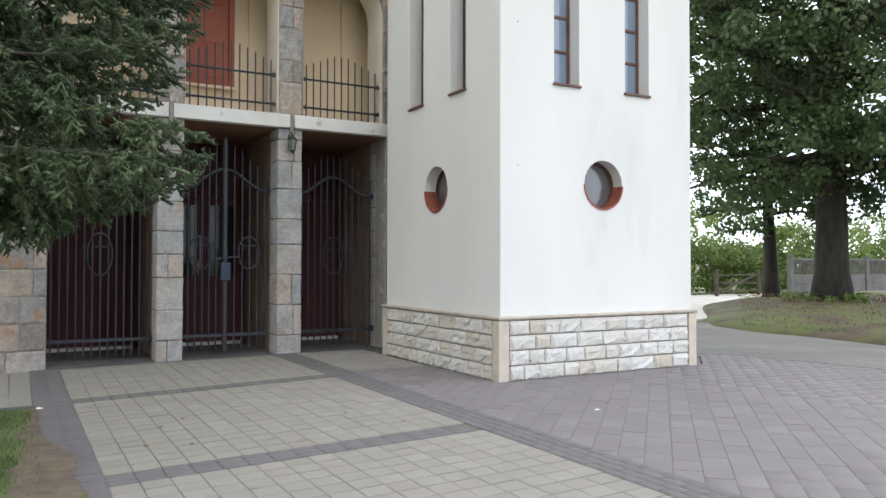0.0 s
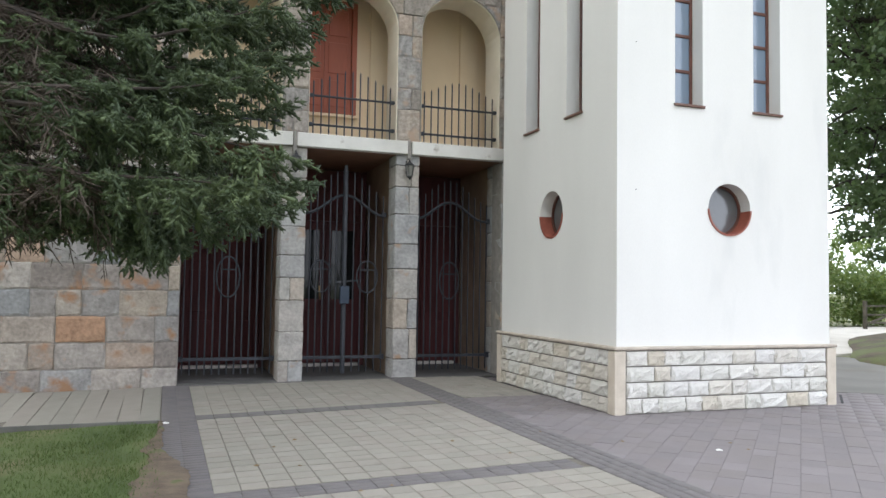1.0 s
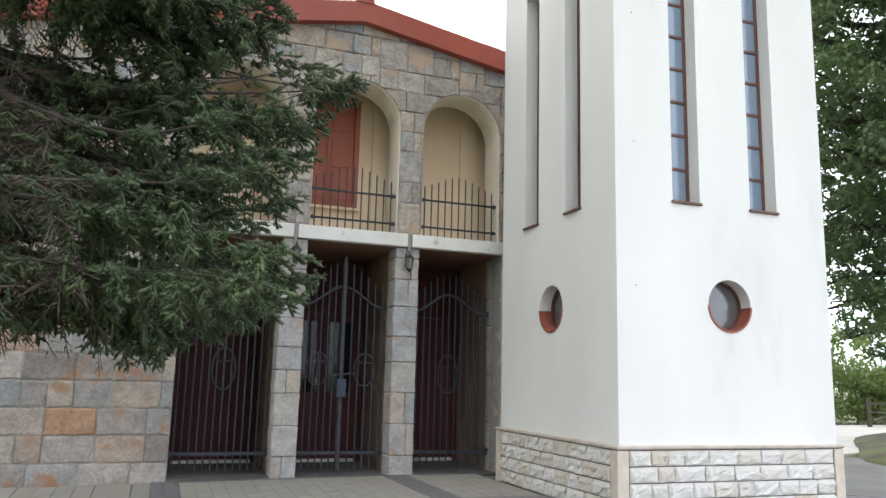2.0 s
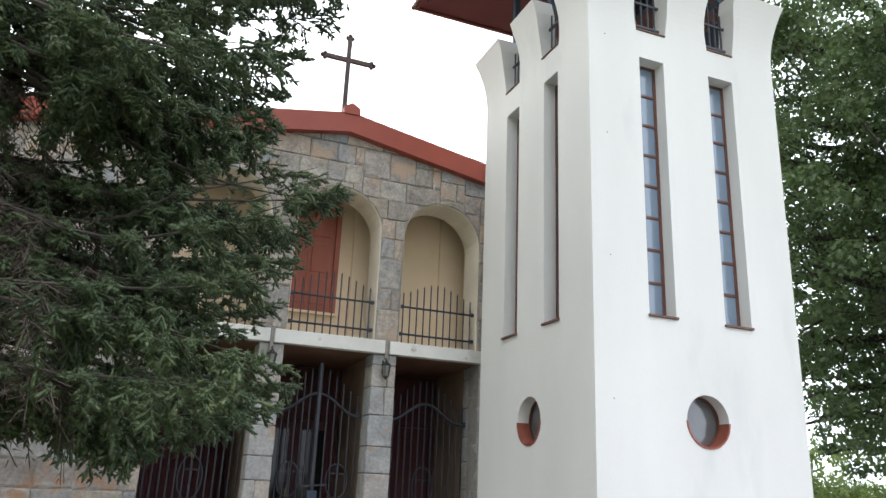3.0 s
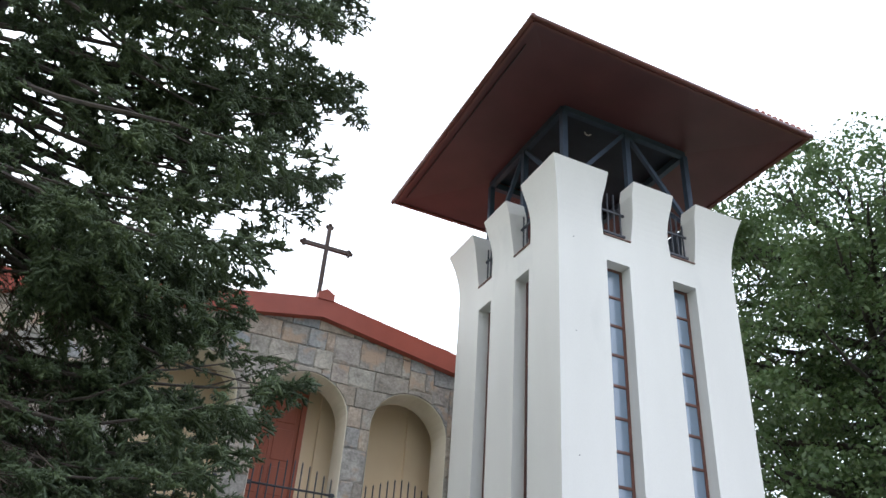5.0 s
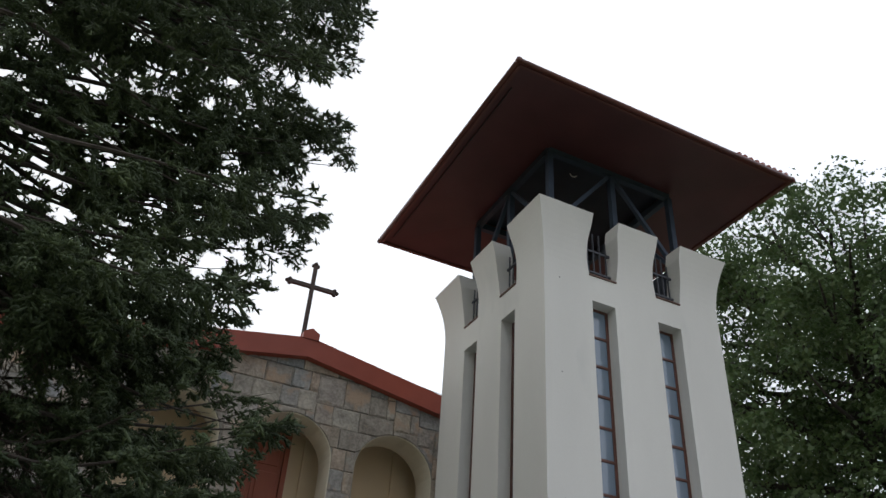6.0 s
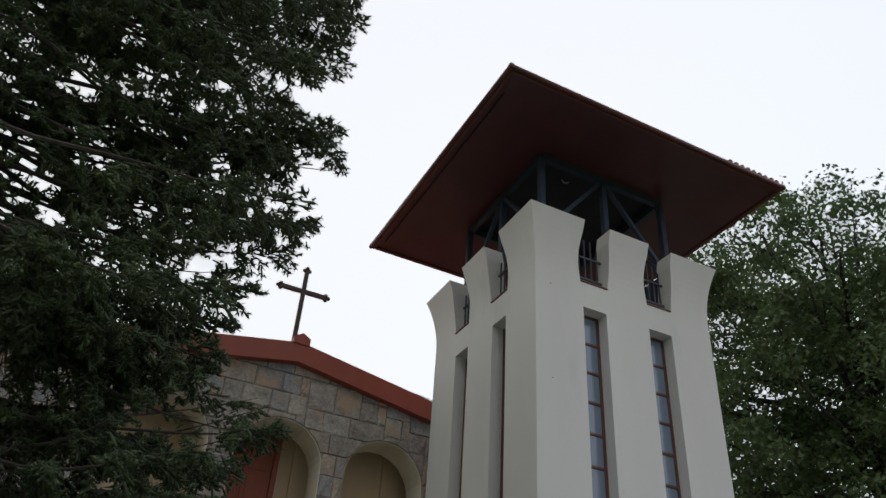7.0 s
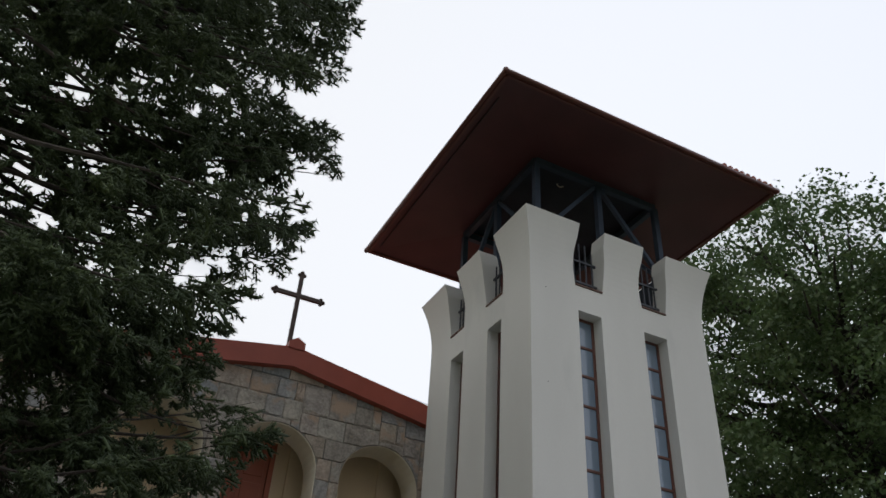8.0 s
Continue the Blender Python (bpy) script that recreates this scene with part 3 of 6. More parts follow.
def bell_tower():
    tower = empty("bell_tower", "white plastered square bell tower with battlements and wide red roof", "tower", (6.89, 9.76, 0))
    w = TX1 - TX0
    for side, place in tower_faces().items():
        ends = (0, w) if side in ("front", "back") else (T, w - T)
        holes = []
        if side in ("front", "west"):
            holes = [rect(a, b, 3.85, 7.68) for a, b in SLITS] + [ellipse(*OVAL)]
        bm = pierced(bmesh.new(), rect(ends[0], ends[1], 0.0, SILL), holes, place, T)
        part("wall", bm, PLASTER, tower, "white plastered tower wall")
    # battlements: three blocks a side, waisted between the gaps
    zs = [SILL + (TOP - SILL) * i / 10 for i in range(11)]
    for side, place in tower_faces().items():
        ends = (0, w) if side in ("front", "back") else (T, w - T)
        spans = [(ends[0], GAPS[0][0], 0, 1), (GAPS[0][1], GAPS[1][0], 1, 1), (GAPS[1][1], ends[1], 1, 0)]
        for a, b, wa, wb in spans:
            bm = bmesh.new()
            rows = []
            for i, z in enumerate(zs):
                q = 0.05 * math.sin(math.pi * min(1.0, i / 8.0) * 0.9) if i else 0
                q -= 0.02 * (i / 10) ** 2
                a2, b2 = a + wa * q, b - wb * q
                rows.append([bm.verts.new(flare(place(u, z, d))) for u, d in ((a2, 0), (b2, 0), (b2, T), (a2, T))])
            for p, r in zip(rows, rows[1:]):
                for k in range(4):
                    bm.faces.new((p[k], p[(k + 1) % 4], r[(k + 1) % 4], r[k]))
            bm.faces.new(rows[-1])
            part("battlement", bm, PLASTER, tower, "white battlement curving outward", smooth=False)
        if side in ("front", "west"):
            for a, b in GAPS:
                bm = bmesh.new()
                o = [place(u, z, d) for u in (a - 0.005, b + 0.005) for d in (-0.02, T + 0.02) for z in (SILL + 0.004, SILL + 0.03)]
                x0, x1 = min(p[0] for p in o), max(p[0] for p in o)
                y0, y1 = min(p[1] for p in o), max(p[1] for p in o)
                part("gap_sill", box(bm, x0, x1, y0, y1, SILL + 0.004, SILL + 0.03, 0.004), SILL_BROWN, tower, "brown sill")
                # railing in the gap
                for zz in (SILL + 0.17, SILL + 0.57):
                    p, q = place(a + 0.02, zz, T * 0.40), place(b - 0.0, zz, T * 0.40)
                    part("rail", bar(bmesh.new(), p, q, 0.035, 0.035), IRON, tower)
                for k in range(4):
                    u = a + (b - a) * (k + 0.6) / 4.2
                    h = (0.80, 0.92, 0.92, 0.80)[k]
                    part("rail_bar", tube(bmesh.new(), [place(u, SILL + 0.035, T * 0.40), place(u, SILL + h, T * 0.40)], 0.016, 6), IRON, tower)
    # far sides are unseen: added dark screens block the sky through their gaps
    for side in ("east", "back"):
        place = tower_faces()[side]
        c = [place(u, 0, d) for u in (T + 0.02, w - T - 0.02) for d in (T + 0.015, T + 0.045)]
        part("belfry_board", a_box(min(p[0] for p in c), max(p[0] for p in c), min(p[1] for p in c), max(p[1] for p in c), SILL - 0.04, TOP + 0.10, 0.004), BELFRY, tower, "added dark blue-grey screen that closes the far battlement gaps")
    part("belfry_floor", a_box(TX0 + T, TX1 - T, TY0 + T, TY1 - T, SILL - 0.2, SILL - 0.05, 0), DARK, tower, "dark belfry floor")
    # slit windows
    for side in ("front", "west"):
        place = tower_faces()[side]
        for a, b in SLITS:
            fr = bmesh.new()
            d0, d1 = 0.20, 0.25

            def member(u0, u1, z0, z1, e0=d0, e1=d1):
                c = [place(u, z, d) for u in (u0, u1) for z in (z0, z1) for d in (e0, e1)]
                box(fr, min(p[0] for p in c), max(p[0] for p in c), min(p[1] for p in c), max(p[1] for p in c), z0, z1, 0.004)
            member(a, a + 0.045, 3.88, 7.68), member(b - 0.045, b, 3.88, 7.68)
            n_p = 8
            for k in range(n_p + 1):
                z = 3.88 + (7.64 - 3.88) * k / n_p
                member(a + 0.045, b - 0.045, z, z + 0.04)
            win = part("slit_window", fr, BROWN_FRAME, tower, "tall brown framed slit window")
            for k in range(n_p):
                z = 3.88 + (7.64 - 3.88) * k / n_p
                gl = bmesh.new()
                c = [place(u, 0, d) for u in (a + 0.045, b - 0.045) for d in (0.218, 0.230)]
                box(gl, min(p[0] for p in c), max(p[0] for p in c), min(p[1] for p in c), max(p[1] for p in c), z + 0.04, z + (7.64 - 3.88) / n_p)
                pane = part("pane", gl, GLASS, win)
            sl = bmesh.new()
            c = [place(u, 0, d) for u in (a - 0.02, b + 0.02) for d in (-0.035, 0.20)]
            box(sl, min(p[0] for p in c), max(p[0] for p in c), min(p[1] for p in c), max(p[1] for p in c), 3.848, 3.88, 0.005)
            part("window_sill", sl, SILL_BROWN, tower, "brown sill")
        # oval window: glass, frame ring, terracotta lower lining
        u, z, ru, rz = OVAL
        bm = bmesh.new()
        rim = ellipse(u, z, ru - 0.002, rz - 0.002)
        a_ = [bm.verts.new(place(p, q, 0.21)) for p, q in rim]
        b_ = [bm.verts.new(place(p, q, 0.225)) for p, q in rim]
        bm.faces.new(a_), bm.faces.new(b_[::-1])
        for k in range(40):
            bm.faces.new((a_[k], a_[(k + 1) % 40], b_[(k + 1) % 40], b_[k]))
        oval = part("oval_window", bm, GREY_GLASS, tower, "round window with grey obscured glass")
        bm = bmesh.new()
        loops = [[bm.verts.new(place(u + (ru - o) * math.cos(t), z + (rz - o) * math.sin(t), d)) for t in (2 * math.pi * k / 40 for k in range(40))]
                 for o, d in ((0.002, 0.208), (0.002, 0.18), (0.03, 0.18), (0.03, 0.208))]
        for p, r in zip(loops, loops[1:] + loops[:1]):
            for k in range(40):
                bm.faces.new((p[k], p[(k + 1) % 40], r[(k + 1) % 40], r[k]))
        part("window_ring", bm, BROWN_FRAME, tower, "brown window ring")
        bm = bmesh.new()
        ts = [math.pi + math.pi * k / 24 for k in range(25)]
        loops = [[bm.verts.new(place(u + (ru + o) * math.cos(t), z - 0.01 + (rz + o) * math.sin(t), d)) for t in ts] for o, d in ((0.012, 0.179), (0.012, -0.012), (-0.012, -0.012), (-0.012, 0.179))]
        for p, r in zip(loops, loops[1:] + loops[:1]):
            for k in range(24):
                bm.faces.new((p[k], p[k + 1], r[k + 1], r[k]))
        part("window_sill", bm, TERRACOTTA, tower, "curved terracotta sill")
        # drilled holes near the corner
        for zz in (2.75, 4.6, 6.35, 7.9) if side == "front" else ():
            c = place(0.27, zz, -0.002)
            bm = bmesh.new()
            bmesh.ops.create_icosphere(bm, subdivisions=1, radius=0.009, matrix=Matrix.Translation(c))
            part("anchor_hole", bm, DARK, tower, "small dark anchor hole")
    # roof on its steel frame
    cx, cy, h = (TX0 + TX1) / 2, (TY0 + TY1) / 2, 2.80
    z0 = 10.71
    ring = 1.32
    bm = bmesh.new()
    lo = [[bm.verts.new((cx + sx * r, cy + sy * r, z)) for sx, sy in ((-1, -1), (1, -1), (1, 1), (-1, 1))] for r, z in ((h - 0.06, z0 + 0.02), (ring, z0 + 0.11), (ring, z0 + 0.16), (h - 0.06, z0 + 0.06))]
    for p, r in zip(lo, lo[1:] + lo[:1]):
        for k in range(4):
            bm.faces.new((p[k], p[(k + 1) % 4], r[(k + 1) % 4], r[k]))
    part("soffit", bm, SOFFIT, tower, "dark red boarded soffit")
    bm = bmesh.new()
    lo = [[bm.verts.new((cx + sx * r, cy + sy * r, z)) for sx, sy in ((-1, -1), (1, -1), (1, 1), (-1, 1))] for r, z in ((h - 0.02, z0 + 0.065), (h + 0.03, z0 + 0.085), (0.03, z0 + 1.15), (0.03, z0 + 1.05), (ring, z0 + 0.6), (h - 0.10, z0 + 0.075))]
    for p, r in zip(lo, lo[1:] + lo[:1]):
        for k in range(4):
            bm.faces.new((p[k], p[(k + 1) % 4], r[(k + 1) % 4], r[k]))
    part("roof", bm, ROOF_TILE, tower, "low red pyramid roof")
    for sx, sy in ((-1, 0), (1, 0), (0, -1), (0, 1)):
        bm = bmesh.new()
        a = (cx + sx * (h - 0.03) - sy * (h - 0.03), cy + sy * (h - 0.03) - sx * (h - 0.03), z0 + 0.025)
        b = (cx + sx * (h - 0.03) + sy * (h - 0.03), cy + sy * (h - 0.03) + sx * (h - 0.03), z0 + 0.025)
        bar(bm, a, b, 0.05, 0.075)
        part("fascia", bm, GUTTER, tower, "dark red fascia")
        a = (cx + sx * (h + 0.02) - sy * (h + 0.06), cy + sy * (h + 0.02) - sx * (h + 0.06), z0 + 0.045)
        b = (cx + sx * (h + 0.02) + sy * (h + 0.06), cy + sy * (h + 0.02) + sx * (h + 0.06), z0 + 0.045)
        part("gutter", tube(bmesh.new(), [a, b], 0.045, 10), GUTTER, tower, "dark red gutter", smooth=True)
    r = 1.30
    zb = SILL - 0.05
    zt = z0 + 0.02
    for sx in (-1, 0, 1):
        for sy in (-1, 0, 1):
            if sx or sy:
                part("post", bar(bmesh.new(), (cx + sx * r, cy + sy * r, zb), (cx + sx * r, cy + sy * r, zt), 0.10, 0.10), STEEL, tower, "blue-grey steel post")
    for ax, ay in ((0, -1), (-1, 0), (0, 1), (1, 0)):
        for s in (-1, 1):
            a = (cx + ax * r + (s * 0.06 if ax == 0 else 0), cy + ay * r + (s * 0.06 if ay == 0 else 0), zt - 0.05)
            b = (cx + ax * r + (s * (r - 0.08) if ax == 0 else 0), cy + ay * r + (s * (r - 0.08) if ay == 0 else 0), 9.25)
            part("brace", bar(bmesh.new(), a, b, 0.07, 0.07), STEEL, tower, "diagonal steel brace")
        a = (cx + ax * r - (r if ax == 0 else 0), cy + ay * r - (r if ay == 0 else 0), z0 + 0.06)
        b = (cx + ax * r + (r if ax == 0 else 0), cy + ay * r + (r if ay == 0 else 0), z0 + 0.06)
        part("ring_beam", bar(bmesh.new(), a, b, 0.10, 0.14), STEEL, tower, "steel ring beam")
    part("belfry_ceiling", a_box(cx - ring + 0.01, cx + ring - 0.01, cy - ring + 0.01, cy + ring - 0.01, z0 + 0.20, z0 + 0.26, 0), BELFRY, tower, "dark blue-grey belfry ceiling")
    nose = tube(bmesh.new(), [(0, -0.10, 0), (0, 0.12, 0.045)], 0.055, 8)
    nose_mesh = finish(nose, "roof_tile", ROOF_TILE, True)
    for k in range(9):
        ob = new("roof_tile", nose_mesh)
        ob.parent, ob.matrix_parent_inverse = tower, Matrix.Translation(tower.location).inverted()
        ob.location = (cx + h - 0.12 - 0.135 * k, cy - h + 0.06, z0 + 0.085)
    part("insulator", tube(bmesh.new(), [(6.33, 8.9, 10.88), (6.37, 8.9, 10.83), (6.43, 8.9, 10.84), (6.47, 8.9, 10.88)], 0.012, 6), THRESHOLD, tower, "small white insulator under the roof")

    xw = cx - h + 0.16
    part("soffit_cable", tube(bmesh.new(), [(xw + 0.006 * math.sin(3.1 * k), cy - h + 0.5 + (2 * h - 0.8) * k / 12, z0 + 0.012 - 0.008 * (k % 2)) for k in range(13)], 0.011, 5), BLACK_IRON, tower, "thin dark cable along the soffit")
    return tower


tower = bell_tower()


# ---- stonework of the front: every block a piece ----
def poly_block(name, outline, y, depth, mat, parent, rng, inset=0.011, rough=0.012):
    """One dressed block: its outline in (x, z), a sunk edge and a slightly uneven proud face."""
    n = len(outline)
    cx, cz = sum(p[0] for p in outline) / n, sum(p[1] for p in outline) / n
    w, h = max(p[0] for p in outline) - min(p[0] for p in outline), max(p[1] for p in outline) - min(p[1] for p in outline)
    kx, kz = max(0.3, 1 - 2 * inset / max(w, 0.05)), max(0.3, 1 - 2 * inset / max(h, 0.05))
    bm = bmesh.new()
    if n == 4:                                   # whole block: a broken, uneven face
        (x0, z0), (x1, z1) = outline[0], outline[2]
        grid = []
        for j in range(5):
            row = []
            for i in range(6):
                rim = i in (0, 5) or j in (0, 4)
                u, v = (0, 0.06, 0.32, 0.62, 0.94, 1)[i], (0, 0.08, 0.5, 0.92, 1)[j]
                ju, jv = (0.015, 0.013) if rim else (0.05 * w, 0.05 * h)
                row.append(bm.verts.new((x0 + u * w - cx + rng.uniform(-ju, ju) * 0.8, -depth * (0.45 if rim else 1.0) - (rng.uniform(0, 0.005) if rim else rng.uniform(-0.004, rough)), z0 + v * h - cz + rng.uniform(-jv, jv) * 0.8)))
            grid.append(row)
        for p_, q_ in zip(grid, grid[1:]):
            for i in range(5):
                bm.faces.new((p_[i], p_[i + 1], q_[i + 1], q_[i]))
        rim = grid[0] + [grid[j][5] for j in range(1, 5)] + grid[4][4::-1] + [grid[j][0] for j in range(3, 0, -1)]
        back = [bm.verts.new((v.co.x, 0, v.co.z)) for v in rim]
        for i in range(len(rim)):
            bm.faces.new((rim[i], rim[(i + 1) % len(rim)], back[(i + 1) % len(rim)], back[i]))
    else:
        back = [bm.verts.new((x - cx, 0, z - cz)) for x, z in outline]
        mid = [bm.verts.new(((x - cx) * (1 - 0.25 * (1 - kx)), -depth * 0.65, (z - cz) * (1 - 0.25 * (1 - kz)))) for x, z in outline]
        front = [bm.verts.new(((x - cx) * kx, -depth - rng.uniform(0, 0.012), (z - cz) * kz)) for x, z in outline]
        for a, b in ((back, mid), (mid, front)):
            for i in range(n):
                bm.faces.new((a[i], a[(i + 1) % n], b[(i + 1) % n], b[i]))
        c = bm.verts.new((rng.uniform(-0.2, 0.2) * w, -depth - rng.uniform(0.006, 0.02), rng.uniform(-0.2, 0.2) * h))
        for i in range(n):
            bm.faces.new((front[i], front[(i + 1) % n], c))
    me = finish(bm, name, mat)
    ob = new(name, me)
    ob.parent = parent
    ob.matrix_parent_inverse = Matrix.Translation(parent.location).inverted()
    ob.location = (cx, y, cz)
    return ob


def pack(x0, x1, z0, z1, cell, sizes, rng):
    """Random ashlar: rectangles of several sizes packed into a grid."""
    nx, nz = int(round((x1 - x0) / cell[0])), int(round((z1 - z0) / cell[1]))
    cw, ch = (x1 - x0) / nx, (z1 - z0) / nz
    used = np.zeros((nz, nx), bool)
    out = []
    for j in range(nz):
        for i in range(nx):
            if used[j, i]:
                continue
            opts = list(sizes)
            rng.shuffle(opts)
            for w, h in opts + [(2, 1), (1, 2), (1, 1)]:
                if i + w <= nx and j + h <= nz and not used[j:j + h, i:i + w].any():
                    used[j:j + h, i:i + w] = True
                    out.append((x0 + i * cw, x0 + (i + w) * cw, z0 + j * ch, z0 + (j + h) * ch))
                    break
    return out


def facade_low(x):
    for a, b in ARCHES:
        if a - 0.004 < x < b + 0.004:
            c, r = (a + b) / 2, (b - a) / 2 + 0.004
            return SPRING + (CROWN + 0.004 - SPRING) * math.sqrt(max(0, 1 - ((x - c) / r) ** 2))
    return -9.0


def clipped(x0, x1, z0, z1, g=0.004):
    """The pieces of a block that lie under the gable and outside the arches."""
    xs = sorted({*np.linspace(x0 + g, x1 - g, 9).tolist(), *[e + s for a in ARCHES for e, s in ((a[0], -0.006), (a[1], 0.006)) if x0 + g < e + s < x1 - g]})
    runs, run = [], []
    for x in xs:
        lo, hi = max(z0 + g, facade_low(x)), min(z1 - g, gable(x) - 0.004)
        if hi - lo > 0.03:
            run.append((x, lo, hi))
        else:
            runs.append(run)
            run = []
    runs.append(run)
    out = []
    for run in runs:
        if len(run) > 1 and run[-1][0] - run[0][0] > 0.05:
            plain_run = all(abs(lo - (z0 + g)) < 1e-6 and abs(hi - (z1 - g)) < 1e-6 for _, lo, hi in run)
            if plain_run:
                run = [run[0], run[-1]]
            out.append([(x, lo) for x, lo, _ in run] + [(x, hi) for x, _, hi in reversed(run)])
    return out


def face_blocks():
    rng = random.Random(11)
    sizes = [(3, 2), (4, 2), (3, 2), (4, 2), (2, 2), (3, 2), (4, 2)]
    blocks = pack(-2.75, 0.262, -0.15, 3.70, (0.168, 0.192), sizes, rng)
    top = [(3, 2), (2, 2), (4, 2), (3, 2), (4, 2), (2, 2), (3, 3)]
    blocks += pack(-1.2, 7.0, 3.95, 7.75, (0.165, 0.178), top, rng)
    blocks += pack(-2.75, -1.2, 3.70, 6.9, (0.17, 0.18), sizes, rng)
    made = 0
    for b in blocks:
        if b[2] >= 3.6 and b[0] < -0.6 and made > 295:
            continue
        for o in clipped(*b):
            poly_block("stone", o, F, 0.022, STONE if b[2] < 3.6 else STONE_UP, facade, rng, 0.011, 0.010 if b[2] < 3.6 else 0.024)
            made += 1


face_blocks()


def pier(x0, x1, label, seed, y0=None, y1=None, ztop=3.722):
    """A pier of stacked dressed blocks, one or two to a course."""
    rng = random.Random(seed)
    y0, y1 = (F - 0.012, F + 0.42) if y0 is None else (y0, y1)
    p = empty("porch_pier", label, "pier", ((x0 + x1) / 2, (y0 + y1) / 2, -0.1), "porch piers", "structure")
    part("pier_core", a_box(x0 + 0.02, x1 - 0.02, y0 + 0.02, y1 - 0.01, -0.15, ztop, 0), DARK_MORTAR, p)
    z = -0.12
    first = True
    while z < ztop - 0.08:
        h = min(rng.choice((0.36, 0.42, 0.46, 0.5)), ztop - z)
        if ztop - z - h < 0.15:
            h = ztop - z
        cuts = [x0, x1] if rng.random() < 0.5 else [x0, x0 + (x1 - x0) * rng.choice((0.42, 0.58, 0.66)), x1]
        for a, b in zip(cuts, cuts[1:]):
            o = rng.uniform(0, 0.012)
            bm = a_box(a + 0.004, b - 0.004, y0 - o, y1, z + 0.005, z + h - 0.005, 0.014)
            bmesh.ops.subdivide_edges(bm, edges=[e for e in bm.edges if e.calc_length() > 0.15], cuts=2, use_grid_fill=True)
            for v in bm.verts:
                v.co += Vector([rng.uniform(-0.006, 0.006) for _ in range(3)])
            part("stone", bm, PALE_STONE, p)
        z += h
    return p


pier(1.75, 2.15, "square porch pier of pale grey and tan stone blocks", 3)
pier(3.63, 4.05, "square porch pier of pale grey and tan stone blocks", 8)
pier(5.58, 6.0, "pale stone block jamb of the porch beside the tower", 5, F - 0.012, F + 0.66)


# ---- plinth of the tower ----
def split_brick(seed):
    """Rock-faced walling brick, 1 wide, 1 high, face towards -y."""
    rng = random.Random(seed)
    bm = bmesh.new()
    us, vs = [-0.5, -0.45, -0.25, -0.02, 0.22, 0.45, 0.5], [-0.5, -0.40, -0.1, 0.2, 0.5]
    grid = []
    for j, v in enumerate(vs):
        row = []
        for i, u in enumerate(us):
            edge = i in (0, len(us) - 1) or j in (0, len(vs) - 1)
            d = rng.uniform(0.0, 0.010) if edge else rng.choice((0.012, 0.02, 0.026, 0.034, 0.04))
            row.append(bm.verts.new(((u + (0 if i in (0, 6) else rng.uniform(-0.07, 0.07))) * 0.985, -d, (v + (0 if j in (0, 4) else rng.uniform(-0.08, 0.08))) * 0.97)))
        grid.append(row)
    for a, b in zip(grid, grid[1:]):
        for i in range(len(us) - 1):
            bm.faces.new((a[i], a[i + 1], b[i + 1], b[i]))
    out = [grid[0][i] for i in range(7)] + [grid[j][6] for j in range(1, 5)] + [grid[4][i] for i in range(5, -1, -1)] + [grid[j][0] for j in range(3, 0, -1)]
    back = [bm.verts.new((v.co.x, 0.012, v.co.z)) for v in out]
    for i in range(len(out)):
        bm.faces.new((out[i], out[(i + 1) % len(out)], back[(i + 1) % len(out)], back[i]))
    return finish(bm, "brick", SPLIT)


def plinth():
    rng = random.Random(4)
    pl = empty("tower_plinth", "plinth of pale split-face limestone bricks with smooth corner strips", "plinth", (6.89, 9.76, 0), kind="structure")
    o = 0.045
    part("plinth_core", a_box(TX0 - o + 0.012, TX1 + o - 0.012, TY0 - o + 0.012, TY1 + o - 0.012, -0.2, 0.765, 0), DARK_MORTAR, pl, "dark mortar joints")
    cop = a_box(TX0 - 0.072, TX1 + 0.072, TY0 - 0.072, TY1 + 0.072, 0.772, 0.815, 0.012)
    part("coping", cop, COPING, pl, "brown stone coping strip")
    for x, y in ((TX0, TY0), (TX1, TY0), (TX0, TY1), (TX1, TY1)):
        sx, sy = (1 if x == TX0 else -1), (1 if y == TY0 else -1)
        xs, ys = sorted((x - sx * (o + 0.012), x + sx * 0.10)), sorted((y - sy * (o + 0.012), y + sy * 0.10))
        part("corner_strip", a_box(*xs, *ys, -0.15, 0.763, 0.006), QUOIN, pl, "smooth limestone corner strip")
    meshes = [split_brick(s) for s in range(9)]
    h = 0.765 / 4
    for side in ("front", "west"):
        place = tower_faces()[side]
        for c in range(4):
            u = 0.115
            end = TX1 - TX0 - 0.115
            k = 0
            while u < end - 0.02:
                w = rng.choice((0.24, 0.31, 0.36, 0.40, 0.44)) if k else rng.choice((0.22, 0.3, 0.4))
                w = min(w, end - u)
                if end - u - w < 0.14:
                    w = end - u
                ob = new("brick", rng.choice(meshes))
                ob.parent = pl
                ob.matrix_parent_inverse = Matrix.Translation(pl.location).inverted()
                x, y, z = place(u + w / 2, 0, -o + 0.006)
                turn = 0 if side == "front" else -math.pi / 2
                m = Matrix.LocRotScale((x, y, (c + 0.5) * h), Euler((0, 0, turn)), (w - (0.006 if side == "front" else 0.012), 0.9, h - 0.008))
                ob.matrix_basis = m
                u += w
                k += 1


plinth()
bm = bar(bmesh.new(), (8.80, 8.09, -0.002), (9.48, 8.75, -0.002), 0.035, 0.02)
thing("drain_slot", bm, DARK, "narrow dark drain slot in the paving beside the tower", "drain")


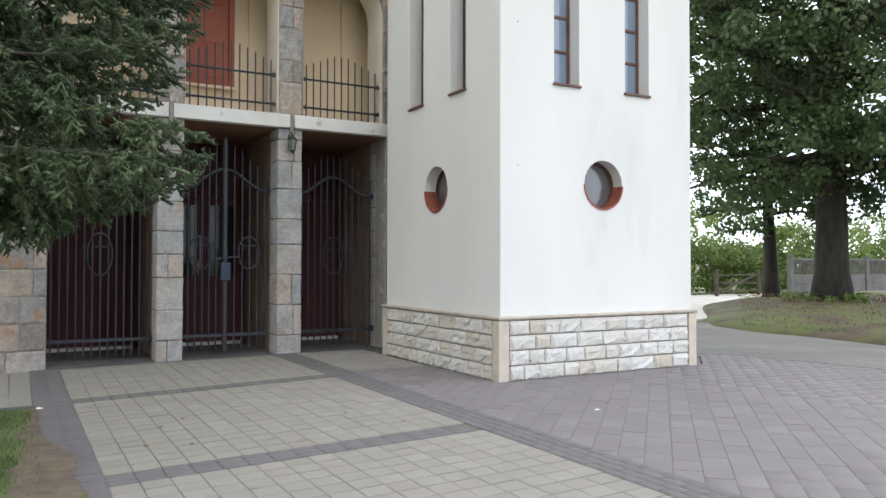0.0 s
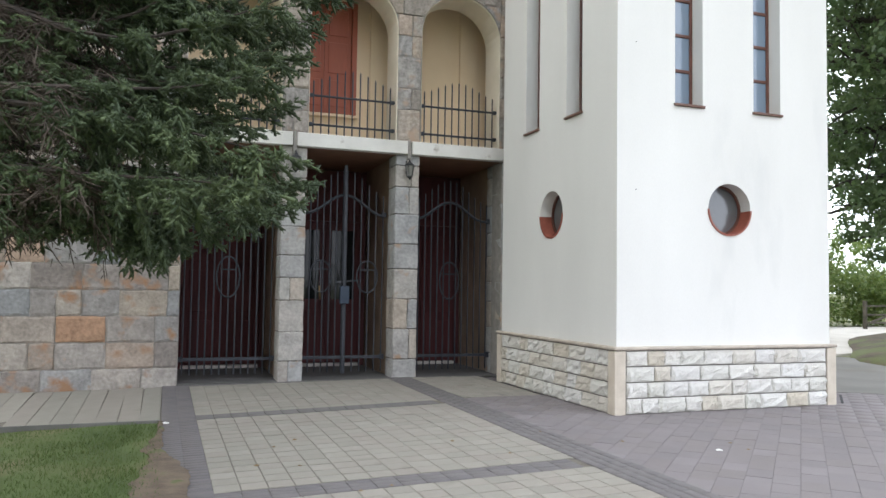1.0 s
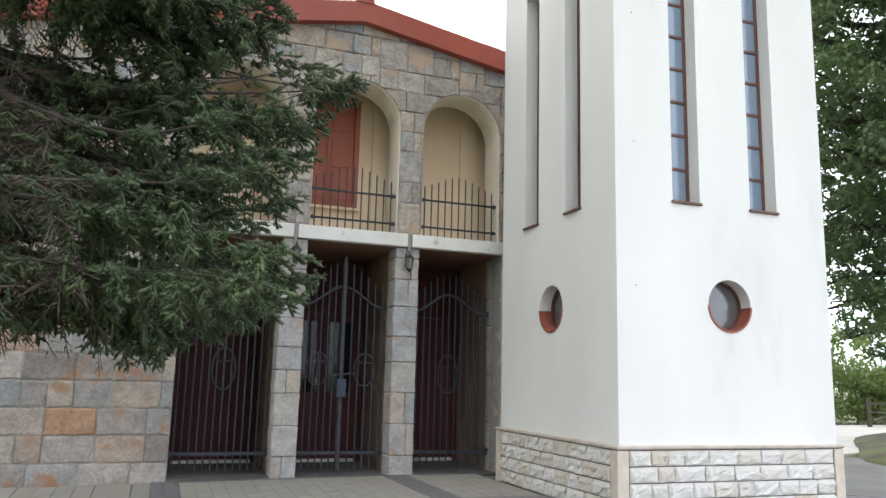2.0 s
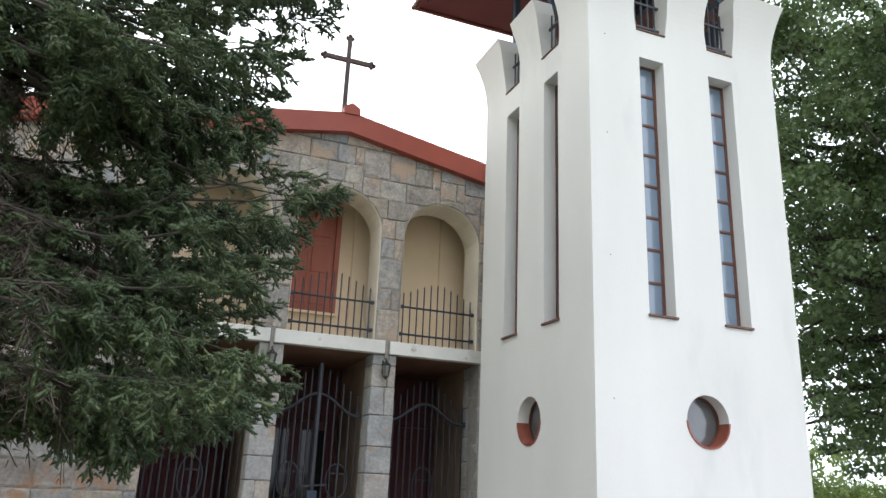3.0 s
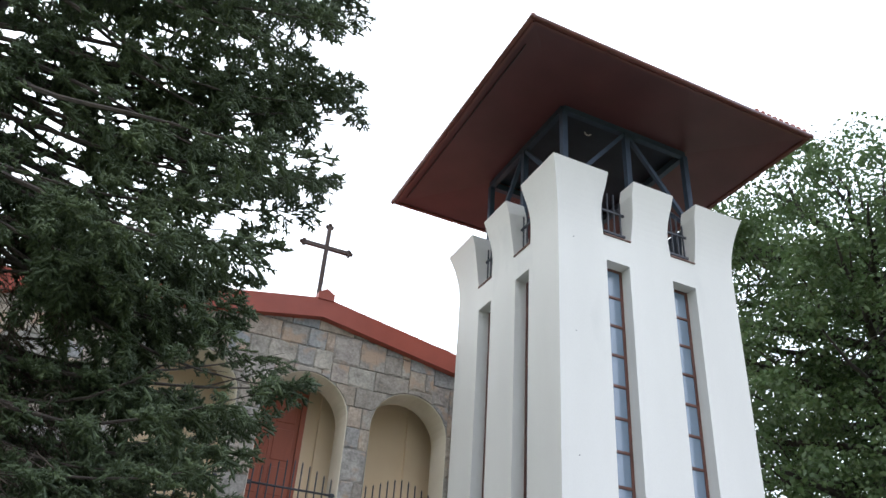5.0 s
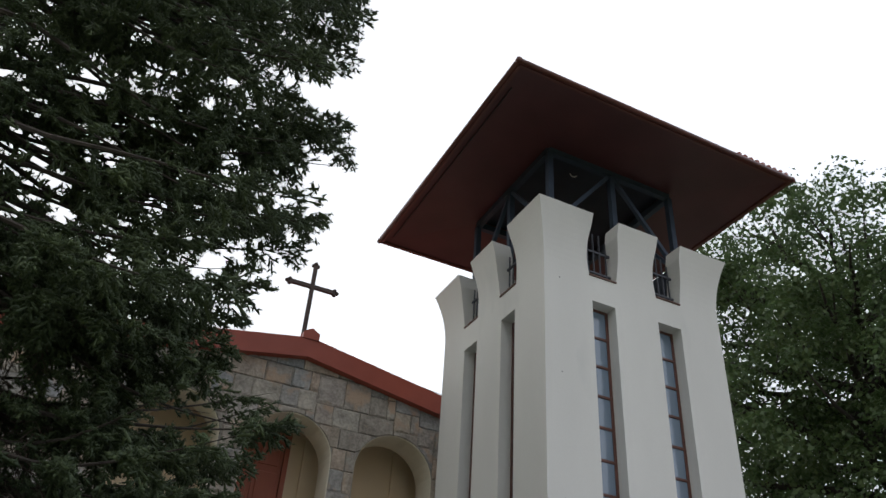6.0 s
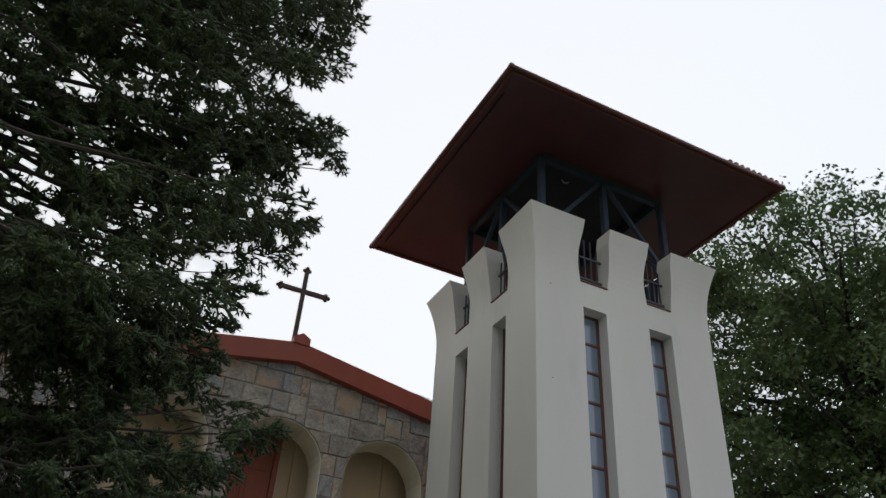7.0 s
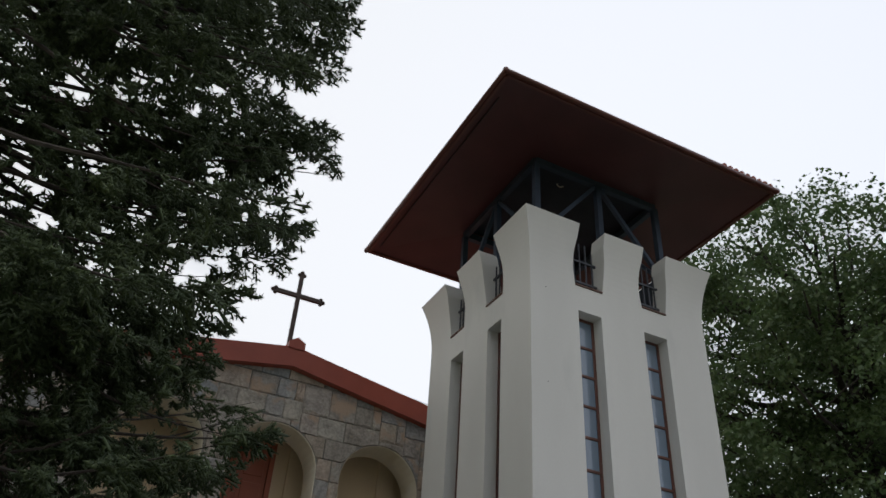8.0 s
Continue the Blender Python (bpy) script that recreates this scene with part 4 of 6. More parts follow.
# ---- doors inside the porch ----
def porch_door(x0, x1, label, glazed):
    y = 14.44
    d = empty("church_door", label, "door", ((x0 + x1) / 2, y, 0.0), "church doors")
    part("door_frame", box(box(box(bmesh.new(), x0, x0 + 0.09, y - 0.05, y + 0.08, 0.0, 3.7, 0.006), x1 - 0.09, x1, y - 0.05, y + 0.08, 0.0, 3.7, 0.006), x0 + 0.09, x1 - 0.09, y - 0.05, y + 0.08, 2.72, 2.86, 0.006), DOOR_WOOD, d)
    part("threshold", a_box(x0 + 0.09, x1 - 0.09, y - 0.06, y + 0.06, -0.01, 0.045, 0.004), THRESHOLD, d, "pale stone threshold")
    part("transom", a_box(x0 + 0.09, x1 - 0.09, y + 0.0, y + 0.05, 2.86, 3.70, 0.004), DOOR_WOOD, d, "dark boarded transom")
    m = (x0 + x1) / 2
    for a, b in ((x0 + 0.094, m - 0.003), (m + 0.003, x1 - 0.094)):
        leaf = part("door_leaf", a_box(a, b, y - 0.01, y + 0.04, 0.055, 2.715, 0.004), DOOR_WOOD, d, "dark mahogany door leaf")
        for z0, z1 in (((0.2, 1.05), (1.25, 2.55)) if glazed else ((0.2, 0.85), (1.0, 1.75), (1.9, 2.55))):
            if glazed and z0 > 1:
                part("pane", a_box(a + 0.11, b - 0.11, y - 0.02, y - 0.011, z0, z1, 0.002), DARK_GLASS, leaf, "dark reflecting glass")
            else:
                part("panel", a_box(a + 0.10, b - 0.10, y - 0.028, y - 0.011, z0, z1, 0.010), DOOR_WOOD, leaf)
    if glazed:
        hd = tube(bmesh.new(), [(m - 0.09, y - 0.012, 1.24), (m - 0.09, y - 0.06, 1.25), (m - 0.09, y - 0.065, 1.40), (m - 0.09, y - 0.06, 1.55), (m - 0.09, y - 0.012, 1.56)], 0.009, 8)
        part("handle", hd, BRASS, d, "brass pull handle", smooth=True)
        part("handle_plate", a_box(m - 0.105, m - 0.075, y - 0.018, y - 0.011, 1.30, 1.50, 0.002), BRASS, d, "brass plate")


porch_door(0.26, 1.78, "closed dark mahogany double door with raised panels", False)
porch_door(2.12, 3.66, "closed dark mahogany double door with dark glass", True)
porch_door(4.02, 5.60, "closed dark mahogany double door with raised panels", False)


# ---- wrought iron gates ----
GY = 12.87


def gate(x0, x1, rise, top, label, oval_x, ov=(1.62, 0.18, 0.33), step=0.118):
    """An iron gate leaf: bars through a curved rail; rise(x): the rail's height, top(x): the bars' tips."""
    g = empty("iron_gate", label, "gate", ((x0 + x1) / 2, GY, 0.0), "porch gates")
    n = max(3, round((x1 - x0) / step))
    for i in range(n + 1):
        x = x0 + (x1 - x0) * i / n
        part("bar", tube(bmesh.new(), [(x, GY, 0.055), (x, GY, top(x) - 0.03), (x, GY, top(x))], 0.013, 6, [0.013, 0.013, 0.004]), IRON, g)
    xs = np.linspace(x0, x1, 17)
    part("curved_rail", tube(bmesh.new(), [(x, GY - 0.012, rise(x)) for x in xs], 0.023, 8), IRON, g, smooth=True)
    part("bottom_rail", bar(bmesh.new(), (x0, GY - 0.004, 0.30), (x1, GY - 0.004, 0.30), 0.03, 0.05), IRON, g)
    bm = bmesh.new()
    ring = [(oval_x + ov[1] * math.cos(t), GY - 0.014, ov[0] + ov[2] * math.sin(t)) for t in (2 * math.pi * k / 28 for k in range(29))]
    part("oval", tube(bm, ring, 0.014, 6, cap=False), IRON, g, "oval iron ring", smooth=True)
    part("cross_upright", bar(bmesh.new(), (oval_x, GY - 0.02, ov[0] - ov[2]), (oval_x, GY - 0.02, ov[0] + ov[2]), 0.02, 0.02), IRON, g)
    part("cross_arm", bar(bmesh.new(), (oval_x - 0.12, GY - 0.02, ov[0] + 0.12), (oval_x + 0.12, GY - 0.02, ov[0] + 0.12), 0.02, 0.02), IRON, g)
    return g


def bump_curve(c, half, lo, hi):
    return lambda x: lo + (hi - lo) * 0.5 * (1 + math.cos(math.pi * min(1.0, abs(x - c) / half)))


for (x0, x1), tag in ((BAYS[0], "left"), (BAYS[2], "right")):
    c, h = (x0 + x1) / 2, (x1 - x0) / 2
    g = gate(x0 + 0.07, x1 - 0.05, bump_curve(c, h * 0.86, 2.70, 3.02), bump_curve(c, h, 3.02, 3.42), "closed dark wrought iron gate with oval and cross", c)
    for z in (0.30, 2.71):
        part("hinge", a_box(x1 - 0.06, x1 + 0.02, GY - 0.035, GY + 0.03, z - 0.045, z + 0.045, 0.006), IRON, g)
        part("hinge", a_box(x0 - 0.02, x0 + 0.08, GY - 0.03, GY + 0.03, z - 0.04, z + 0.04, 0.006), IRON, g)
x0, x1 = BAYS[1]
c = (x0 + x1) / 2 + 0.02
for a, b, ox in ((x0 + 0.06, c - 0.03, c - 0.40), (c + 0.03, x1 - 0.05, c + 0.40)):
    g = gate(a, b, bump_curve(c, (x1 - x0) * 0.46, 2.72, 3.05), bump_curve(c, (x1 - x0) * 0.52, 3.05, 3.50), "closed leaf of a dark wrought iron double gate", ox, (1.66, 0.18, 0.27))
    e = x0 if a < c - 0.1 else x1
    for z in (0.30, 2.74):
        part("hinge", a_box(min(e, e + (0.08 if e == x0 else -0.08)), max(e, e + (0.08 if e == x0 else -0.08)), GY - 0.035, GY + 0.03, z - 0.045, z + 0.045, 0.006), IRON, g)
    if a < c - 0.1:
        part("meeting_post", a_box(c - 0.028, c + 0.028, GY - 0.045, GY + 0.012, 0.03, 3.56, 0.004), IRON, g, "square meeting post")
        part("lock_box", a_box(c - 0.075, c + 0.085, GY - 0.07, GY - 0.02, 1.20, 1.50, 0.006), STEEL, g, "blue-grey lock box")
        part("latch_bar", bar(bmesh.new(), (c - 0.17, GY - 0.06, 1.56), (c + 0.24, GY - 0.06, 1.60), 0.02, 0.025), IRON, g)


# ---- gallery railings, door and porch lanterns ----
def railing(x0, x1):
    c, h, y = (x0 + x1) / 2, (x1 - x0) / 2, F + 0.10
    r = empty("gallery_railing", "dark iron gallery railing with pointed rising bars", "railing", (c, y, FLOOR2), "gallery railings")
    for z in (4.13, 4.61):
        part("rail", tube(bmesh.new(), [(x0 - 0.02, y, z), (x1 + 0.02, y, z)], 0.018, 8), IRON, r, smooth=True)
    n = 11
    for k in range(n):
        x = x0 + 0.06 + (x1 - x0 - 0.12) * k / (n - 1)
        t = bump_curve(c, h * 1.05, 4.86, 5.08)(x)
        part("bar", tube(bmesh.new(), [(x, y, FLOOR2 - 0.003), (x, y, t - 0.03), (x, y, t)], 0.012, 6, [0.012, 0.012, 0.003]), IRON, r)
    for x in (x0 + 0.02, x1 - 0.02):
        for z in (4.13, 4.61):
            part("wall_boss", a_box(x - 0.03, x + 0.03, y - 0.03, y + 0.03, z - 0.03, z + 0.03, 0.008), IRON, r)


for a, b in ARCHES:
    railing(a + 0.035, b - 0.035)


def gallery_door():
    x0, x1, y, z0, z1 = 2.02, 3.19, 13.46, 4.56, 6.62
    d = empty("gallery_door", "orange-brown wooden gallery door with glossy panels", "door", ((x0 + x1) / 2, y, z0))
    part("door_frame", pierced(bmesh.new(), rect(x0, x1, z0, z1), [rect(x0 + 0.09, x1 - 0.09, z0 + 0.05, z1 - 0.09)], lambda u, z, e: (u, y - 0.03 + e, z), 0.095), ORANGE_WOOD, d)
    m = (x0 + x1) / 2
    for a, b in ((x0 + 0.092, m - 0.002), (m + 0.002, x1 - 0.092)):
        leaf = part("door_leaf", a_box(a, b, y + 0.02, y + 0.06, z0 + 0.052, z1 - 0.092, 0.003), ORANGE_WOOD, d, "orange-brown door leaf")
        for p, q in ((z0 + 0.14, z0 + 0.62), (z0 + 0.74, z0 + 1.30), (z0 + 1.42, z1 - 0.18)):
            part("panel", a_box(a + 0.07, b - 0.07, y + 0.004, y + 0.019, p, q, 0.008), ORANGE_WOOD, leaf)
    part("door_sill", a_box(x0 - 0.03, x1 + 0.03, y - 0.06, y + 0.065, z0 - 0.05, z0 - 0.002, 0.005), CREAM, d, "cream rendered sill")


gallery_door()


def lantern(x):
    y, z = F - 0.16, 3.45
    ln = empty("wall_lantern", "black iron wall lantern on a porch pier", "lantern", (x, F - 0.03, z), "porch lanterns")
    part("wall_plate", a_box(x - 0.03, x + 0.03, F - 0.036, F - 0.014, 3.40, 3.62, 0.006), BLACK_IRON, ln)
    part("bracket", tube(bmesh.new(), [(x, F - 0.03, 3.58), (x, F - 0.08, 3.645), (x, y, 3.64), (x, y, 3.60)], 0.009, 6), BLACK_IRON, ln)

    def ring_mesh(rows, mat, name):
        bm = bmesh.new()
        rs = [[bm.verts.new((x + r * math.cos(t), y + r * math.sin(t), zz)) for t in (2 * math.pi * k / 6 for k in range(6))] for r, zz in rows]
        for p, q in zip(rs, rs[1:]):
            for k in range(6):
                bm.faces.new((p[k], p[(k + 1) % 6], q[(k + 1) % 6], q[k]))
        bm.faces.new(rs[0][::-1]), bm.faces.new(rs[-1])
        part(name, bm, mat, ln)
    ring_mesh([(0.095, 3.515), (0.075, 3.545), (0.03, 3.575), (0.012, 3.61)], BLACK_IRON, "hood")
    ring_mesh([(0.045, 3.345), (0.072, 3.513)], LAMP_GLASS, "glass")
    ring_mesh([(0.012, 3.285), (0.02, 3.31), (0.05, 3.325), (0.05, 3.344)], BLACK_IRON, "base")
    for k in range(6):
        t = 2 * math.pi * k / 6
        part("rib", bar(bmesh.new(), (x + 0.048 * math.cos(t), y + 0.048 * math.sin(t), 3.343), (x + 0.076 * math.cos(t), y + 0.076 * math.sin(t), 3.516), 0.008, 0.008), BLACK_IRON, ln)


lantern(1.945)
lantern(3.83)
cable = tube(bmesh.new(), [(3.5 + 2.2 * k / 8, F - 0.05, 7.875 - 0.325 * k / 8 - 0.015 * math.sin(math.pi * k / 8)) for k in range(9)], 0.006, 5)
thing("cable", cable, IRON, "thin dark cable from the church roof to the tower", "cable")


# ---- trees ----
def raw_mesh(name, verts, faces, mat):
    """A mesh of equal-sided faces from arrays."""
    me = bpy.data.meshes.new(name)
    nv, (nf, k) = len(verts), faces.shape
    me.vertices.add(nv)
    me.vertices.foreach_set("co", verts.astype(np.float32).ravel())
    me.loops.add(nf * k)
    me.loops.foreach_set("vertex_index", faces.astype(np.int32).ravel())
    me.polygons.add(nf)
    me.polygons.foreach_set("loop_start", np.arange(0, nf * k, k, dtype=np.int32))
    me.polygons.foreach_set("loop_total", np.full(nf, k, dtype=np.int32))
    me.update(calc_edges=True)
    me.materials.append(mat)
    return me


def frames_along(d, rng):
    """Rotation matrices whose first column is d, with a random twist."""
    d = d / np.linalg.norm(d, axis=1, keepdims=True)
    r = rng.normal(size=d.shape)
    s = np.cross(d, r)
    s /= np.linalg.norm(s, axis=1, keepdims=True)
    u = np.cross(s, d)
    return np.stack([d, s, u], axis=2)


def sprig_template(rng, needles, fork, green=True):
    """A forked spruce sprig along +x, flat in x and y: each shoot a thin core with needles standing out all round."""
    V, Fc, n = [], [], 0
    shoots = [((0, 0, 0), 0.0, 0.115)] + [((0.115 * k, 0, 0), sd * rng.uniform(0.6, 0.95), ln * rng.uniform(0.8, 1.15)) for k, sd, ln in fork]
    for o, turn, ln in shoots:
        d = np.array([math.cos(turn), math.sin(turn), rng.uniform(-0.25, 0.1)])
        d /= np.linalg.norm(d)
        s1 = np.cross(d, [0, 0, 1])
        s1 /= np.linalg.norm(s1)
        s2 = np.cross(s1, d)
        r = 0.0150 if green else 0.0030
        ring = [[np.array(o) + d * ln * q + r * k * (math.cos(t) * s1 + math.sin(t) * s2) for t in (0.3, 2.4, 4.5)] for q, k in ((0.0, 0.55), (0.72 if not turn else 0.35, 1.0))]
        if turn:                                 # side shoots: a plain spike
            ring = [ring[1]]
        V += sum(ring, []) + [np.array(o) + d * ln * 1.02]
        k0 = 3 * len(ring) - 3
        for i in range(3):
            j = (i + 1) % 3
            if k0:
                Fc += [(n + i, n + j, n + 3 + j), (n + i, n + 3 + j, n + 3 + i)]
            Fc.append((n + k0 + i, n + k0 + j, n + k0 + 3))
        n += k0 + 4
        m = int(needles * ln / 0.115) if green else 0
        for k in range(m):
            q, t = (k + 0.5) / m, 2.4 * k + rng.uniform(0, 0.6)
            e = math.cos(t) * s1 + math.sin(t) * s2
            w = np.cross(d, e) * 0.0066
            base = np.array(o) + d * ln * q
            tip = base + (d * 0.42 + e * 0.9) * 0.031 * rng.uniform(0.75, 1.2)
            V += [base - w, base + w, tip]
            Fc.append((n, n + 1, n + 2))
            n += 3
    return np.array(V), np.array(Fc)


# crown outline seen from the camera: reach towards the tower (x), by height
CROWN_VIEW_EDGE = ((1.55, 0.05), (1.7, 0.2), (1.9, 0.9), (2.15, 1.12), (2.47, 1.34), (2.62, 1.1), (2.8, 0.98), (3.1, 1.08), (3.4, 1.18), (3.8, 1.30), (4.2, 1.58), (4.34, 1.5), (4.42, 1.02), (4.6, 0.86), (4.9, 0.93),
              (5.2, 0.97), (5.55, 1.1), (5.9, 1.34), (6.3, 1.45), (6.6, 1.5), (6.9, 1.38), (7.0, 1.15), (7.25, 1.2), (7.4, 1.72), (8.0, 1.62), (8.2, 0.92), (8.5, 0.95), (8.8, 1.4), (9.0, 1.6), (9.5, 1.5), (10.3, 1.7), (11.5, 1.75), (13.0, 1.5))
CROWN_VIEW_FOOT = ((-2.5, 1.9), (-1.15, 1.84), (-0.9, 1.80), (-0.6, 1.90), (-0.35, 1.66), (0.0, 1.58), (0.2, 1.80), (0.8, 1.95), (1.1, 2.1), (1.3, 2.4), (2.0, 2.6))
# gaps cut along the camera's sight lines: x, height, radius
CROWN_VIEW_GAPS = ((-1.2, 6.0, 0.26), (-1.5, 6.3, 0.30), (-0.95, 5.72, 0.16), (0.42, 5.62, 0.17), (0.62, 5.85, 0.12), (0.62, 4.12, 0.27), (0.30, 4.02, 0.16), (0.92, 4.02, 0.14), (-1.2, 7.3, 0.26), (-0.75, 6.55, 0.18), (-1.35, 5.6, 0.18), (-0.45, 5.75, 0.12), (-0.2, 6.1, 0.13), (-0.9, 8.3, 0.2), (0.3, 7.0, 0.12), (0.1, 8.0, 0.13), (-0.5, 7.1, 0.12), (1.22, 7.35, 0.16), (1.2, 8.4, 0.14), (0.75, 6.4, 0.09), (0.55, 2.72, 0.12))


def spruce():
    rng = np.random.default_rng(5)
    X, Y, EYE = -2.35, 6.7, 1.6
    tree = empty("spruce_tree", "tall dark green spruce with drooping branches standing on the lawn", "tree", (X, Y, -0.15))
    H = 19.0
    zs = np.linspace(-0.2, H, 24)
    part("trunk", tube(bmesh.new(), [(X + 0.05 * math.sin(z), Y + 0.05 * math.cos(z * 0.8), z) for z in zs], 0.3, 12, [0.34 * (1 - z / (H + 0.6)) + 0.015 + (0.12 if z < 0 else 0) for z in zs]), SPRUCE_BARK, tree, "grey-brown trunk", smooth=True)
    ez, ex = np.array(CROWN_VIEW_EDGE).T
    fx, fz = np.array(CROWN_VIEW_FOOT).T

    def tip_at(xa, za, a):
        """A limb's end at azimuth a, on the camera's sight line to the outline."""
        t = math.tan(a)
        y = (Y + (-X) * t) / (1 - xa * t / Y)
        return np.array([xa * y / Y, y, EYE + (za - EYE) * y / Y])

    limbs = []                                   # root height, tip, sag
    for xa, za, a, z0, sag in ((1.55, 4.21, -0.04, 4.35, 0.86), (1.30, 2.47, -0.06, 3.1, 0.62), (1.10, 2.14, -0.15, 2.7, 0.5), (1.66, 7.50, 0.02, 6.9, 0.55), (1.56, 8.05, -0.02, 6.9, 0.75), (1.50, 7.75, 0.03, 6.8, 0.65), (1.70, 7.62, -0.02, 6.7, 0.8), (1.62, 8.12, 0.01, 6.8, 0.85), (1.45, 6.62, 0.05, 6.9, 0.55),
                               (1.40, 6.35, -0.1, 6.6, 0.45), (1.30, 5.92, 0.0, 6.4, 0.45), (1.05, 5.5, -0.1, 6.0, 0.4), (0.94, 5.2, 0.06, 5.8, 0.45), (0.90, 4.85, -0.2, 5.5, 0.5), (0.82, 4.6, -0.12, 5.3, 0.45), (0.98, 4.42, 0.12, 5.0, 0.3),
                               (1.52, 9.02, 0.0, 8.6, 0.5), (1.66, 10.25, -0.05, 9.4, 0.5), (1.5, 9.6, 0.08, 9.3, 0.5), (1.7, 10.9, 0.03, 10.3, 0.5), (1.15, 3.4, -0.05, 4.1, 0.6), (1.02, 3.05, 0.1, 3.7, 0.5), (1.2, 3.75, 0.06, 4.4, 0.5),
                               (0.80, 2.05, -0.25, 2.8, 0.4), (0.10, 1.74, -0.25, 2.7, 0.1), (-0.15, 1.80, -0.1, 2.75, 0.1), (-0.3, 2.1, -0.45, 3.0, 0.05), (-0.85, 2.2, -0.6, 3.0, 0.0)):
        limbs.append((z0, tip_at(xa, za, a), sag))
    for k in range(96):                         # the rest of the crown, tier over tier
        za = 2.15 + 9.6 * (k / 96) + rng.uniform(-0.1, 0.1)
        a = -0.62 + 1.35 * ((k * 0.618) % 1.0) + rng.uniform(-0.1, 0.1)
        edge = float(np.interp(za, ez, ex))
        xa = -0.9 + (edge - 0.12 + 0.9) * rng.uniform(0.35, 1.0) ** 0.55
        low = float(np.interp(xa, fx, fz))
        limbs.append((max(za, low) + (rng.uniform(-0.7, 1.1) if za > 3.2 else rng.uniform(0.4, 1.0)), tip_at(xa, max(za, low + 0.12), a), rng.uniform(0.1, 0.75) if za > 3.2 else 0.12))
    for k in range(60):                          # the sides turned away, more loosely built
        a = 0.95 + 3.9 * ((k * 0.618) % 1.0)
        z0 = 2.6 + 15.6 * k / 60
        ln = 3.4 * min(1.0, (H - z0) / (H - 9.0)) ** 0.9 * rng.uniform(0.7, 1.0)
        limbs.append((z0, np.array([X + ln * math.cos(a), Y + ln * math.sin(a), z0 - 0.3]), 0.5))
    sets = {"green": ([], [], [], []), "dry": ([], [], [], [])}

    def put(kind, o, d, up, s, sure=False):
        # drop sprigs beyond the outline, or in its gaps, as the camera sees them
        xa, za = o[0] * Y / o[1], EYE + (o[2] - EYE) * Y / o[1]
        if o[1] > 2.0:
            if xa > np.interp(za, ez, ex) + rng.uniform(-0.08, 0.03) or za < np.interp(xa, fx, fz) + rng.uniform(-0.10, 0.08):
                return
            for gx, gz_, r in CROWN_VIEW_GAPS:
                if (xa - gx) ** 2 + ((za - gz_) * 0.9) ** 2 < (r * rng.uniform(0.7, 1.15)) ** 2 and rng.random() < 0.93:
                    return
        lump = noise.noise((o[0] * 3.4, o[1] * 3.4, o[2] * 4.2)) + 0.55 * noise.noise((o[0] * 1.3 + 9, o[1] * 1.3, o[2] * 1.5))
        least = -0.10 if o[2] < 5.2 else 0.13 if o[0] < 0.0 else 0.06
        if not sure and lump < least and rng.random() < min(0.98, 0.35 + 4.0 * (least - lump)):
            return
        for lst, v in zip(sets[kind], (o, d, up, s)):
            lst.append(v)

    for who, (z0, tip, sag) in enumerate(limbs):
        root = np.array([X, Y, z0])
        L = float(np.linalg.norm((tip - root)[:2]))
        flat = (tip - root) * np.array([1, 1, 0]) / L
        left = np.array([-flat[1], flat[0], 0.0])
        wob = rng.uniform(-0.06, 0.06)

        def at(s):
            return root + (tip - root) * s + np.array([0, 0, -sag * 3.2 * s ** 1.5 * (1 - s)]) + left * L * (0.05 * math.sin(5 * s + 3 * z0) + 4 * wob * s * (1 - s)) + np.array([0, 0, 0.07 * math.sin(7 * s + 5 * z0)])
        pts = [at(s) for s in np.linspace(0, 1, 11)]
        part("branch", tube(bmesh.new(), [tuple(p) for p in pts], 0.03, 5, [0.031 * (1 - 0.92 * k / 10) * min(1.2, L / 3) for k in range(11)]), SPRUCE_BARK, tree)
        front = tip[0] > -1.6 and z0 < 12.2 and -0.75 < math.atan2(flat[1], flat[0]) < 0.95
        step = 0.108 if front else 0.42
        n2 = int(L * 0.9 / step)
        for i in range(n2):
            s = 0.10 + 0.90 * (i + rng.uniform(0.1, 0.9)) / n2
            p = at(s)
            if front and p[0] < (-1.7 if z0 < 5 else -2.2):
                continue
            fwd = at(min(1, s + 0.03)) - at(s - 0.03)
            fwd /= np.linalg.norm(fwd)
            inner = s < 0.42 + 0.1 * math.sin(z0 * 7)
            for sd in (-1, 1):
                if rng.random() < 0.06:
                    continue
                ln = (0.20 + 0.62 * (1 - s) ** 0.8) * rng.uniform(0.6, 1.15)
                ang = math.radians(rng.uniform(38, 66))
                d = fwd * math.cos(ang) + sd * left * math.sin(ang)
                droop = rng.uniform(0.2, 1.0) if rng.random() < 0.40 else rng.uniform(1.6, 4.5)
                droop *= 1.0 if s < 0.85 else 0.35
                c = p.copy()
                m = max(2, int(ln / (0.060 if front else 0.12)))
                dead = inner and z0 < 5.4 and rng.random() < 0.80 or z0 < 5.0 and p[0] < -0.45 and rng.random() < 0.45
                for j in range(m):
                    q = (j + 0.5) / m
                    e = d + np.array([0, 0, -droop * q])
                    e /= np.linalg.norm(e)
                    c = c + e * ln / m
                    side = np.cross(e, [0, 0, 1.0])
                    side = side / (np.linalg.norm(side) + 1e-6)
                    up = np.cross(side, e)
                    for ss in ((-1, 1) if j < m - 1 else (0,)):
                        g = e * 0.8 + side * ss * rng.uniform(0.35, 1.0) + rng.normal(size=3) * 0.22 + np.array([0, 0, rng.uniform(-0.30, 0.15)])
